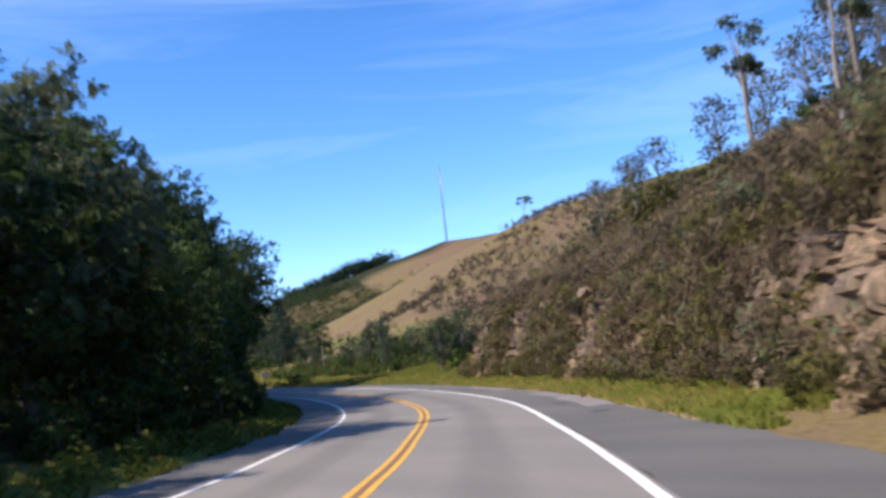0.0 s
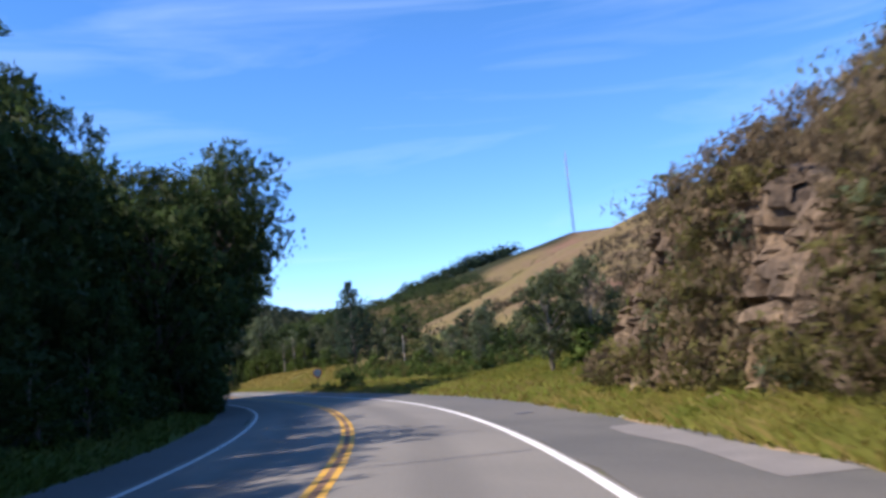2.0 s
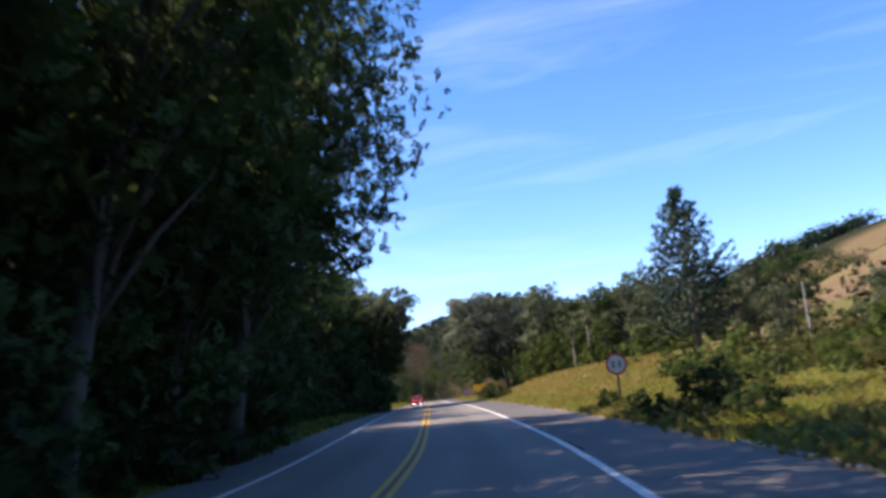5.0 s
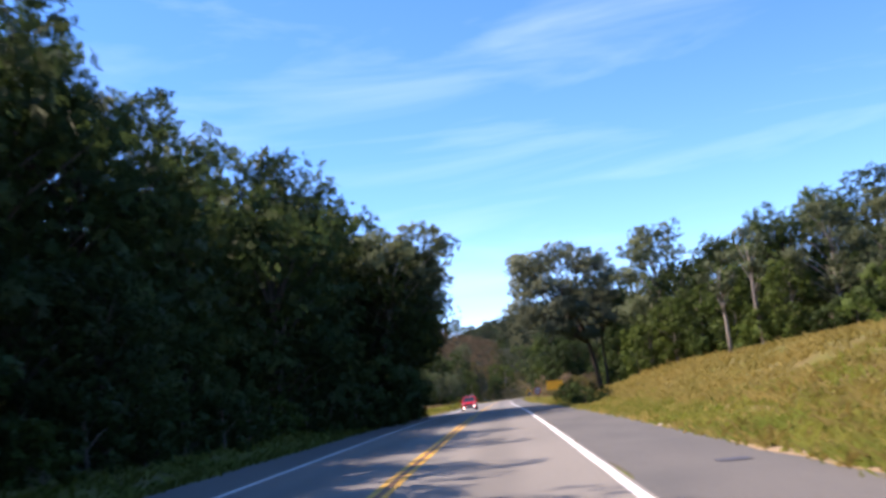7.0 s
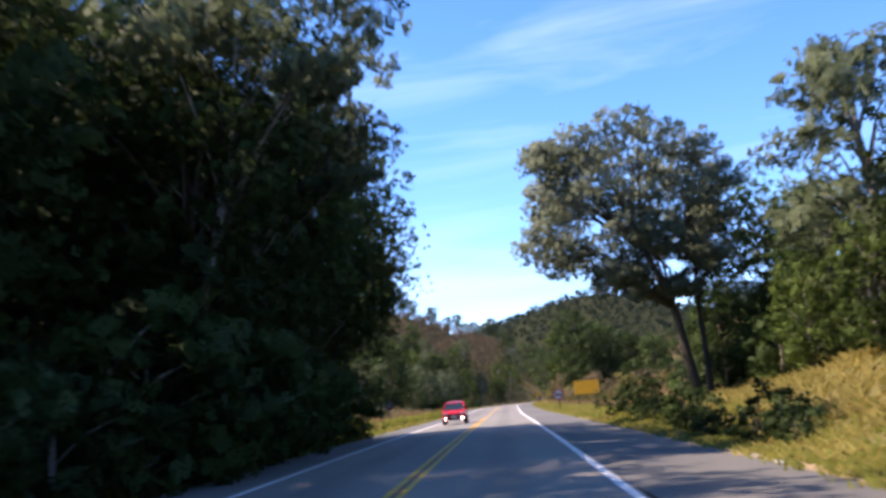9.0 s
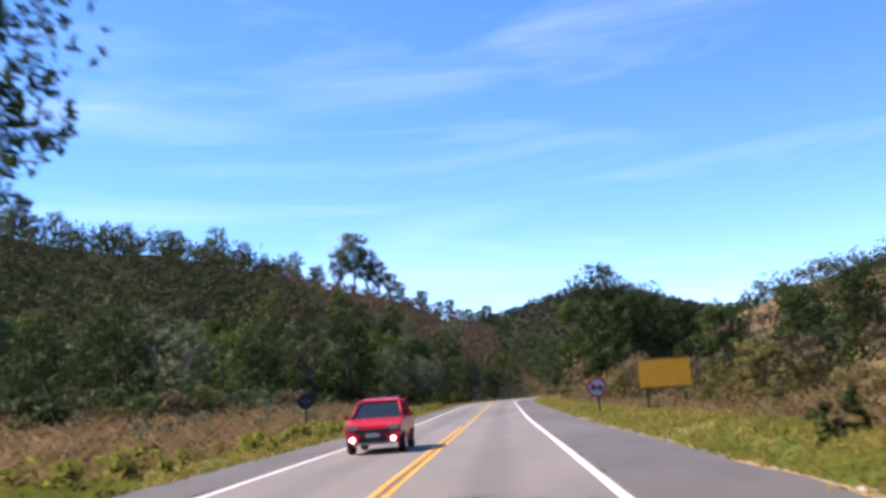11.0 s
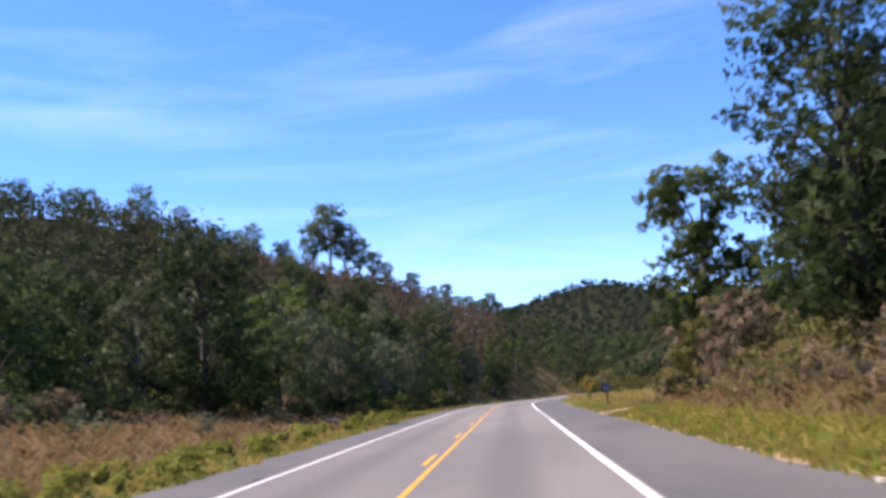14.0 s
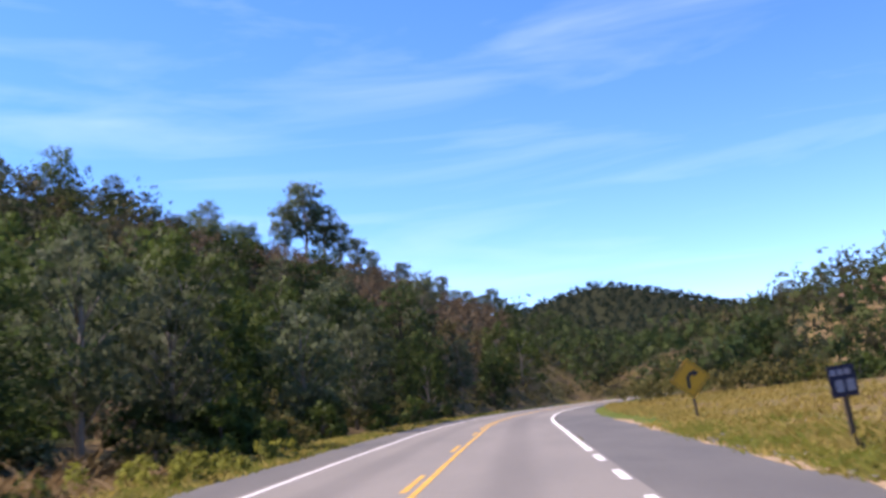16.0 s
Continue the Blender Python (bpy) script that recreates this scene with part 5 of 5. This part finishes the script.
# ---- rock of the cutting ----
def rock_face(s0, s1, tall, mat, seed, label, out=2.3, lean=0.9):
    """A stretch of broken rock wall along the right verge, in blocks and ledges, one part for each buttress."""
    root = tagged(new("rock_face"), label, "rock face", "rock of the cutting")
    count = max(1, round((s1 - s0) / 2.0))
    cuts = np.linspace(s0, s1, count + 1)
    cuts[1:-1] += np.random.RandomState(seed).uniform(-0.5, 0.5, count - 1)

    def point(s, v):
        u = (s - s0) / (s1 - s0)
        end = max(0.0, min(1.0, 5 * u, 5 * (1 - u)))
        top = tall * (0.62 + 0.38 * end) * (0.86 + 0.22 * noise.noise((s * 0.22, seed, 0)))
        h = top * min(v, 1)
        warp = 0.5 * noise.noise(Vector((s * 0.9, h * 0.9, seed + 5)))
        block = noise.cell(Vector((s * 0.55 + 0.3 * h + 0.4 * noise.noise(Vector((s, h, 1))), h * 0.42 + seed + 0.4 * noise.noise(Vector((s, h, 9))), 0.5)))
        block2 = noise.cell(Vector((s * 1.5 + seed, h * 0.75 - 0.2 * s, 3.5)))
        block3 = noise.cell(Vector((s * 3.1 + 0.7 * h + warp, h * 2.6 + warp, seed + 0.5)))
        rough = noise.fractal(Vector((s * 0.6, h * 0.6, seed)), 1.0, 2.0, 5)
        off = out + lean * v**1.3 - 0.42 * block - 0.24 * block2 - 0.20 * block3 - 0.48 * rough + 0.8 * (1 - end)
        if v > 1:
            off, h = out + lean + 2.2, top - 0.1
        x, y, z = beside(s, R_PAVE + off)
        return x, y, z + h - 0.15

    for k in range(count):
        a, b = cuts[k], cuts[k + 1]
        nu, nv = int((b - a) / 0.13) + 1, int(tall / 0.13)
        ss = np.linspace(a - 0.03, b + 0.03, nu + 1)
        rows = list(np.arange(nv + 1) / nv) + [1.2]
        verts = [point(s, v) for s in ss for v in rows]
        n = len(rows)
        faces = [(i * n + j, (i + 1) * n + j, (i + 1) * n + j + 1, i * n + j + 1) for i in range(nu) for j in range(n - 1)]
        mesh_object("rock_block", verts, faces, mat, root)


rock_face(9.0, 25.0, 4.3, M_ROCK, 2, "brown broken rock face with pale streaks in the cutting", 2.5, 0.7)
rock_face(26.0, 45.0, 3.6, M_ROCK, 5, "weathered brown rock face among dry scrub", 2.3, 1.2)
rock_face(44.0, 66.5, 6.0, M_ROCK, 9, "weathered grey-brown rock face in ledges", 2.2, 1.0)


def boulder(radius, seed, mat):
    bm = bmesh.new()
    bmesh.ops.create_icosphere(bm, subdivisions=3, radius=radius)
    for v in bm.verts:
        k = 1 + 0.38 * noise.noise(v.co * (1.3 / radius) + Vector((seed, 0, 0))) - 0.16 * noise.cell(v.co * (2.2 / radius) + Vector((seed, 3, 0)))
        v.co = Vector((v.co.x * 1.25, v.co.y, v.co.z * 0.75)) * k
    me = bpy.data.meshes.new("boulder")
    bm.to_mesh(me)
    bm.free()
    me.materials.append(mat)
    return me


# paler columns and ledges that stand out of the scrub
for s0, s1, tall, out, seed in ((40.0, 41.9, 4.9, 2.0, 21), (13.8, 16.4, 3.6, 1.8, 22), (19.8, 21.2, 3.2, 1.9, 23), (32.6, 34.0, 3.0, 1.9, 28), (53.0, 54.6, 3.9, 1.85, 24), (57.4, 58.6, 3.2, 1.8, 29), (60.6, 61.8, 3.4, 1.8, 25), (64.6, 66.0, 3.4, 1.8, 26)):
    rock_face(s0, s1, tall, M_PALE_ROCK, seed, "pale column of broken rock among dry scrub", out, 1.1)
for s, off, up, r, mat in ((40.8, 2.6, 4.55, 0.36, M_ROCK), (55, 1.5, 0.2, 0.3, M_ROCK), (59.5, 1.5, 0.2, 0.26, M_PALE_ROCK), (44, 1.6, 0.2, 0.28, M_PALE_ROCK), (41.6, 1.4, 0.15, 0.3, M_PALE_ROCK), (30.5, 1.5, 0.15, 0.25, M_ROCK)):
    x, y, z = beside(s, R_PAVE + off)
    ob = tagged(new("boulder", boulder(r, s, mat)), "angular block of rock lodged in the cutting", "boulder", "blocks of rock")
    ob.matrix_basis = pose(x, y, z + up, 10, 15, s * 40 % 360)


# ---- road signs ----
def plain(name, colour, rough=0.5, metal=0.0):
    return material(name, colour, tuple(0.88 * c for c in colour), 3.0, rough, 0.05, 25.0, metal=metal, fleck=0.06)


M_SIGN_WHITE = plain("sign_white", (0.50, 0.50, 0.48))
M_SIGN_GREY = plain("worn_sign_white", (0.34, 0.34, 0.40))
M_SIGN_FIGURE = plain("sign_figure", (0.16, 0.16, 0.18))
M_SIGN_RED = plain("sign_red", (0.48, 0.035, 0.04))
M_SIGN_BLACK = plain("sign_black", (0.025, 0.025, 0.028))
M_SIGN_YELLOW = plain("sign_yellow", (0.78, 0.38, 0.015))
M_SIGN_BLUE = plain("sign_blue", (0.017, 0.019, 0.055))
M_SIGN_BACK = plain("sign_back", (0.035, 0.034, 0.034), 0.85, 0.0)
M_CONCRETE = material("concrete", (0.52, 0.49, 0.44), (0.40, 0.38, 0.34), 2.0, 0.9, 0.3, 25.0)


def post(root, x, tall, thick=0.10):
    return part("post", box_bm(thick, thick, tall + 0.4, (x, 0.05, tall / 2 - 0.2), 0.012), M_WOOD_POST, root)


def flat(points, y, depth=0.012):
    """A flat plate with that outline (x, z), facing -y."""
    bm = bmesh.new()
    a = [bm.verts.new((x, y, z)) for x, z in points]
    b = [bm.verts.new((x, y + depth, z)) for x, z in points]
    bm.faces.new(a)
    bm.faces.new(b[::-1])
    for i in range(len(a)):
        j = (i + 1) % len(a)
        bm.faces.new((a[j], a[i], b[i], b[j]))
    bmesh.ops.recalc_face_normals(bm, faces=bm.faces)
    return bm


def stand(root, x, y, turn=0.0, tilt=0.0):
    root.matrix_basis = pose(x, y, height(x, y) - 0.02, 0, tilt, turn)
    return root


def disc_sign(label, radius, mid):
    root = tagged(new("road_sign"), label, "road sign")
    post(root, 0, mid + radius * 0.6)
    plate = part("plate", disc_bm(radius, 0.012, (0, -0.02, mid)), M_SIGN_WHITE, root)
    part("rim", disc_bm(radius, 0.006, (0, -0.030, mid), hole=radius * 0.80), M_SIGN_RED, plate, "red rim")
    part("back", disc_bm(radius * 0.99, 0.006, (0, -0.009, mid)), M_SIGN_BACK, plate, "dark back of the plate")
    return root, plate


def speed_sign():
    root, plate = disc_sign("round white sign with a red rim on a dark post", 0.50, 1.62)
    for x in (-0.15, 0.15):
        part("figure_bar", box_bm(0.14, 0.004, 0.32, (x, -0.0295, 1.62)), M_SIGN_FIGURE, plate, "dark bar of unreadable writing")
    return stand(root, 43.2, 139.0)


def no_overtaking_sign():
    root, plate = disc_sign("round white no-overtaking sign with red rim and slash", 0.50, 1.42)
    for name, x, mat in (("car_symbol", -0.17, M_SIGN_BLACK), ("car_symbol", 0.18, M_SIGN_BLACK)):
        pts = [(x - 0.14, 1.33), (x + 0.14, 1.33), (x + 0.14, 1.43), (x + 0.09, 1.44), (x + 0.06, 1.52), (x - 0.06, 1.52), (x - 0.09, 1.44), (x - 0.14, 1.43)]
        part(name, flat(pts, -0.031, 0.005), mat, plate, "dark car symbol")
        for wx in (x - 0.10, x + 0.10):
            part("wheel_symbol", box_bm(0.05, 0.005, 0.06, (wx, -0.0285, 1.305)), mat, plate)
    bm = box_bm(0.86, 0.004, 0.085, (0, 0, 0))
    bmesh.ops.rotate(bm, cent=(0, 0, 0), matrix=Matrix.Rotation(radians(40), 3, "Y"), verts=bm.verts)
    bmesh.ops.translate(bm, vec=(0, -0.036, 1.42), verts=bm.verts)
    part("slash", bm, M_SIGN_RED, plate, "red slash")
    return stand(root, 40.9, 264.4, 0, -3)


def curve_sign():
    root = tagged(new("road_sign"), "yellow diamond sign with a black right-bend arrow", "road sign")
    post(root, 0, 1.6, 0.08)
    r, mid = 0.66, 1.45
    plate = part("plate", flat([(0, mid - r), (r, mid), (0, mid + r), (-r, mid)], -0.02), M_SIGN_YELLOW, root)
    k = r * 0.9
    outer, inner = [(0, mid - k), (k, mid), (0, mid + k), (-k, mid)], [(0, mid - k + 0.022), (k - 0.022, mid), (0, mid + k - 0.022), (-k + 0.022, mid)]
    for i in range(4):
        j = (i + 1) % 4
        part("border", flat([outer[i], outer[j], inner[j], inner[i]], -0.028, 0.005), M_SIGN_BLACK, plate, "black border strip")
    part("arrow_stem", flat([(-0.13, mid - 0.32), (-0.03, mid - 0.32), (-0.03, mid), (0.05, mid + 0.10), (0.12, mid + 0.10), (0.12, mid + 0.20), (0.0, mid + 0.20), (-0.13, mid + 0.04)], -0.028, 0.005), M_SIGN_BLACK, plate, "black arrow stem")
    part("arrow_head", flat([(0.12, mid + 0.02), (0.30, mid + 0.15), (0.12, mid + 0.28)], -0.028, 0.005), M_SIGN_BLACK, plate, "black arrow head")
    return stand(root, 41.75, 346.0, 0, -4)


def distance_plaque():
    root = tagged(new("distance_plaque"), "small blue plaque with white writing on a post", "road sign")
    post(root, 0, 1.15, 0.09)
    plate = part("plate", box_bm(0.46, 0.012, 0.54, (0, -0.01, 1.16), 0.004), M_SIGN_BLUE, root)
    for x in (-0.14, -0.02, 0.10):
        part("writing_bar", box_bm(0.09, 0.004, 0.10, (x, -0.019, 1.31)), M_SIGN_GREY, plate, "white bar of unreadable writing")
    for x in (-0.07, 0.12):
        part("writing_bar", box_bm(0.13, 0.004, 0.20, (x, -0.019, 1.08)), M_SIGN_GREY, plate, "white bar of unreadable writing")
    return stand(root, 41.55, 331.3, 0, -4)


def yellow_board():
    root = tagged(new("sign_board"), "rectangular yellow road board on two posts", "road sign")
    for x in (-0.75, 0.75):
        post(root, x, 1.5)
    plate = part("plate", box_bm(2.05, 0.02, 1.2, (0, -0.015, 1.50), 0.006), M_SIGN_YELLOW, root)
    for z in (0.93, 2.07):
        part("edge_strip", box_bm(2.05, 0.004, 0.03, (0, -0.028, z)), M_SIGN_BLACK, plate, "thin black edge strip")
    return stand(root, 42.7, 255.0, -12)


def sign_back(x, y, mid, label):
    root = tagged(new("road_sign"), label, "road sign", "signs seen from behind")
    post(root, 0, mid + 0.4)
    plate = part("plate", disc_bm(0.5, 0.012, (0, 0.12, mid)), M_SIGN_BACK, root)
    part("bracket", box_bm(0.5, 0.03, 0.05, (0, 0.09, mid), 0.005), M_STEEL, plate)
    return stand(root, x, y, 6)


def culvert_marker(x, y):
    root = tagged(new("culvert_marker"), "low concrete slab on two short posts in grass", "marker")
    part("slab", box_bm(0.62, 0.30, 0.09, (0, 0, 0.62), 0.015), M_CONCRETE, root)
    for dx in (-0.16, 0.14):
        part("leg", box_bm(0.10, 0.12, 0.80, (dx, 0, 0.18), 0.01), M_WOOD_POST, root)
    root.matrix_basis = pose(x, y, height(x, y), 0, 0, 8)


speed_sign()
no_overtaking_sign()
curve_sign()
distance_plaque()
yellow_board()
sign_back(23.9, 273.6, 2.0, "dark back of a round sign on a post")
culvert_marker(25.6, 328.5)
# yellow pipeline marker and pale fence posts by the side track
for x, y, tall, mat, name, label in ((46.8, 334, 1.0, M_SIGN_YELLOW, "marker_post", "short yellow marker post in dry grass"), (50.2, 330.5, 1.7, M_CONCRETE, "fence_post", "pale concrete fence post by the track"), (52.2, 333, 1.5, M_CONCRETE, "fence_post", "pale concrete fence post by the track"),
                                     (54.8, 334, 1.1, M_WOOD_POST, "fence_post", "dark wooden fence post by the track"), (57.5, 151.5, 4.6, M_CONCRETE, "fence_post", "tall pale pole among the bushes"), (62, 118, 3.0, M_CONCRETE, "fence_post", "tall pale pole among the bushes")):
    me = bpy.data.meshes.new(name)
    wide = 0.13 if tall < 2 else 0.09
    bm = box_bm(wide, wide, tall + 0.3, (0, 0, tall / 2 - 0.15), 0.02)
    bm.to_mesh(me)
    bm.free()
    me.materials.append(mat)
    ob = tagged(new(name, me), label, "post")
    ob.matrix_basis = pose(x, y, height(x, y))


# rubble along the edge of the asphalt by the side track
loose = random.Random(17)
pebble = boulder(0.055, 3.0, M_PATCH)
for _ in range(30):
    x, y, z = beside(loose.uniform(323, 339), R_PAVE + loose.uniform(-0.1, 0.9)**2 * 0.8)
    ob = tagged(new("stone", pebble), "small pale stone lying at the asphalt's edge", "stone", "stones at the asphalt's edge")
    ob.matrix_basis = pose(x, y, height(x, y) + 0.045 if x > 40.35 else z + 0.03, loose.uniform(-20, 20), 0, loose.uniform(0, 360))
    ob.scale = [loose.uniform(0.5, 1.5)] * 3


# ---- sandy side track ----
def side_track():
    verts, faces = [], []
    path = [(40.0, 321.6), (42.0, 321.5), (44.5, 321.3), (48, 321.0), (53, 320.6), (60, 320.0)]
    wide = [2.6, 2.0, 1.6, 1.3, 1.1, 1.0]
    pts = spline([(x, y, w) for (x, y), w in zip(path, wide)], 0.4)
    for x, y, w in pts:
        for k in np.linspace(-1, 1, 9):
            yy = y + k * w * (1 + 0.10 * noise.noise((x, k * 3, 0)))
            verts.append((x, yy, height(x, yy) + (0.02 if x > 40.4 else 0.05) + 0.05 * (1 - k * k)))
    for i in range(len(pts) - 1):
        for j in range(8):
            a = i * 9 + j
            faces.append((a, a + 9, a + 10, a + 1))
    tagged(mesh_object("side_track", verts, faces, M_EARTH, smooth=True), "sandy orange side track leaving the road", "track", kind="structure")


side_track()


# ---- radio mast on the hill ----
def mast():
    x, y, tall = 341.5, 614.0, 57.0
    root = tagged(new("radio_mast"), "tall thin lattice radio mast on the bare hilltop", "radio mast")
    corners = [(0.75 * math.cos(a), 0.75 * math.sin(a)) for a in (0.5, 2.6, 4.7)]
    for cx, cy in corners:
        me = tubes_mesh("leg", [([(cx, cy, -1), (cx * 0.8, cy * 0.8, tall)], [0.24, 0.18], 5)], M_STEEL)
        new("leg", me).parent = root
    bars, z = [], 0.0
    while z < tall - 2:
        for k in range(3):
            (ax, ay), (bx, by) = corners[k], corners[(k + 1) % 3]
            bars.append(([(ax, ay, z), (bx, by, z + 1.9)], [0.10, 0.10], 4))
        z += 1.9
    new("bracing", tubes_mesh("bracing", bars, M_STEEL)).parent = root
    new("antenna", tubes_mesh("antenna", [([(0, 0, tall - 1), (0, 0, tall + 3)], [0.12, 0.06], 5)], M_STEEL)).parent = root
    root.matrix_basis = pose(x, y, height(x, y))


mast()


# ---- the red car ----
M_CAR = plain("red_car_paint", (0.50, 0.015, 0.02), 0.25)
M_GLASS = plain("dark_glass", (0.02, 0.03, 0.035), 0.08)
M_RUBBER = plain("rubber", (0.02, 0.02, 0.02), 0.8)
M_PLASTIC = plain("black_plastic", (0.03, 0.03, 0.03), 0.6)
M_RIM = plain("alloy", (0.5, 0.5, 0.52), 0.3, 0.8)
M_LAMP = bpy.data.materials.new("lit_lamp")
M_LAMP.use_nodes = True
M_LAMP.node_tree.nodes["Principled BSDF"].inputs["Emission Color"].default_value = (1, 0.95, 0.85, 1)
M_LAMP.node_tree.nodes["Principled BSDF"].inputs["Emission Strength"].default_value = 7.0


def loft(sections, mat, name, parent, label="", bevel=0.03):
    """A closed body from side profile points (y, z) widened to half widths: a list of (y, z, half width)."""
    bm = bmesh.new()
    left = [bm.verts.new((-w, y, z)) for y, z, w in sections]
    right = [bm.verts.new((w, y, z)) for y, z, w in sections]
    n = len(sections)
    bm.faces.new(left)
    bm.faces.new(right[::-1])
    for i in range(n):
        j = (i + 1) % n
        bm.faces.new((left[j], left[i], right[i], right[j]))
    bmesh.ops.recalc_face_normals(bm, faces=bm.faces)
    if bevel:
        bmesh.ops.bevel(bm, geom=bm.edges[:], offset=bevel, segments=2, affect="EDGES", clamp_overlap=True)
    return part(name, bm, mat, parent, label)


def red_car():
    """Front towards -y."""
    root = tagged(new("car"), "red car with its lamps lit in the oncoming lane", "car")
    body = loft([(-2.05, 0.32, 0.74), (-2.12, 0.52, 0.80), (-2.02, 0.80, 0.82), (-1.75, 0.92, 0.84), (-0.95, 1.02, 0.86), (0.2, 1.04, 0.87), (1.9, 1.02, 0.85), (2.05, 0.80, 0.83), (2.08, 0.45, 0.80), (2.0, 0.30, 0.76), (0, 0.24, 0.80)], M_CAR, "body", root)
    cabin = loft([(-1.0, 0.99, 0.78), (-0.35, 1.50, 0.60), (0.3, 1.57, 0.60), (1.35, 1.52, 0.60), (1.9, 1.0, 0.76)], M_GLASS, "cabin", root, "dark glazed cabin", 0.04)
    loft([(-0.40, 1.515, 0.60), (-0.30, 1.57, 0.57), (0.4, 1.62, 0.57), (1.3, 1.58, 0.57), (1.42, 1.51, 0.60)], M_CAR, "roof", root, "red roof", 0.02)
    for x in (-1, 1):
        for pts in ([(-1.02, 1.0), (-0.38, 1.53)], [(0.35, 1.03), (0.38, 1.55)], [(1.38, 1.53), (1.92, 1.0)]):
            me = tubes_mesh("pillar", [([(x * 0.79, pts[0][0], pts[0][1]), (x * 0.615, pts[1][0], pts[1][1])] if pts[0][1] < pts[1][1] else [(x * 0.615, pts[0][0], pts[0][1]), (x * 0.77, pts[1][0], pts[1][1])], [0.045, 0.04], 6)], M_CAR)
            new("pillar", me).parent = cabin
        part("mirror", box_bm(0.18, 0.10, 0.13, (x * 0.97, -0.75, 1.07), 0.03), M_CAR, root)
        part("headlight", box_bm(0.34, 0.10, 0.15, (x * 0.60, -2.02, 0.76), 0.03), M_RIM, body, "clear headlight")
        part("fog_lamp", disc_bm(0.06, 0.05, (x * 0.60, -2.13, 0.44), 16), M_LAMP, body, "lit white lamp")
        for wy in (-1.28, 1.28):
            wheel = tagged(part("wheel", _tyre(0.31, 0.21, (x * 0.76, wy, 0.31)), M_RUBBER, root))
            part("rim", _tyre(0.19, 0.225, (x * 0.76, wy, 0.31)), M_RIM, wheel, "alloy rim")
    part("grille", box_bm(1.0, 0.06, 0.12, (0, -2.09, 0.66), 0.01), M_PLASTIC, body, "black grille")
    part("air_intake", box_bm(0.85, 0.06, 0.16, (0, -2.12, 0.43), 0.01), M_PLASTIC, body, "black air intake")
    part("number_plate", box_bm(0.40, 0.02, 0.12, (0, -2.16, 0.55)), M_SIGN_WHITE, body, "blank pale plate")
    part("skid_strip", box_bm(1.2, 0.05, 0.06, (0, -2.07, 0.31), 0.01), M_RIM, body, "pale strip under the bumper")
    x, y, z = beside(245.6, -1.75)
    root.matrix_basis = pose(x, y, z + 0.004, 0, 0, 0)


def _tyre(radius, width, at):
    bm = bmesh.new()
    bmesh.ops.create_cone(bm, cap_ends=True, segments=24, radius1=radius, radius2=radius, depth=width)
    bmesh.ops.rotate(bm, cent=(0, 0, 0), matrix=Matrix.Rotation(radians(90), 3, "Y"), verts=bm.verts)
    bmesh.ops.bevel(bm, geom=[e for e in bm.edges if len(e.link_faces) == 2 and e.calc_face_angle() > 1], offset=0.03, segments=2, affect="EDGES")
    bmesh.ops.translate(bm, vec=at, verts=bm.verts)
    return bm


red_car()
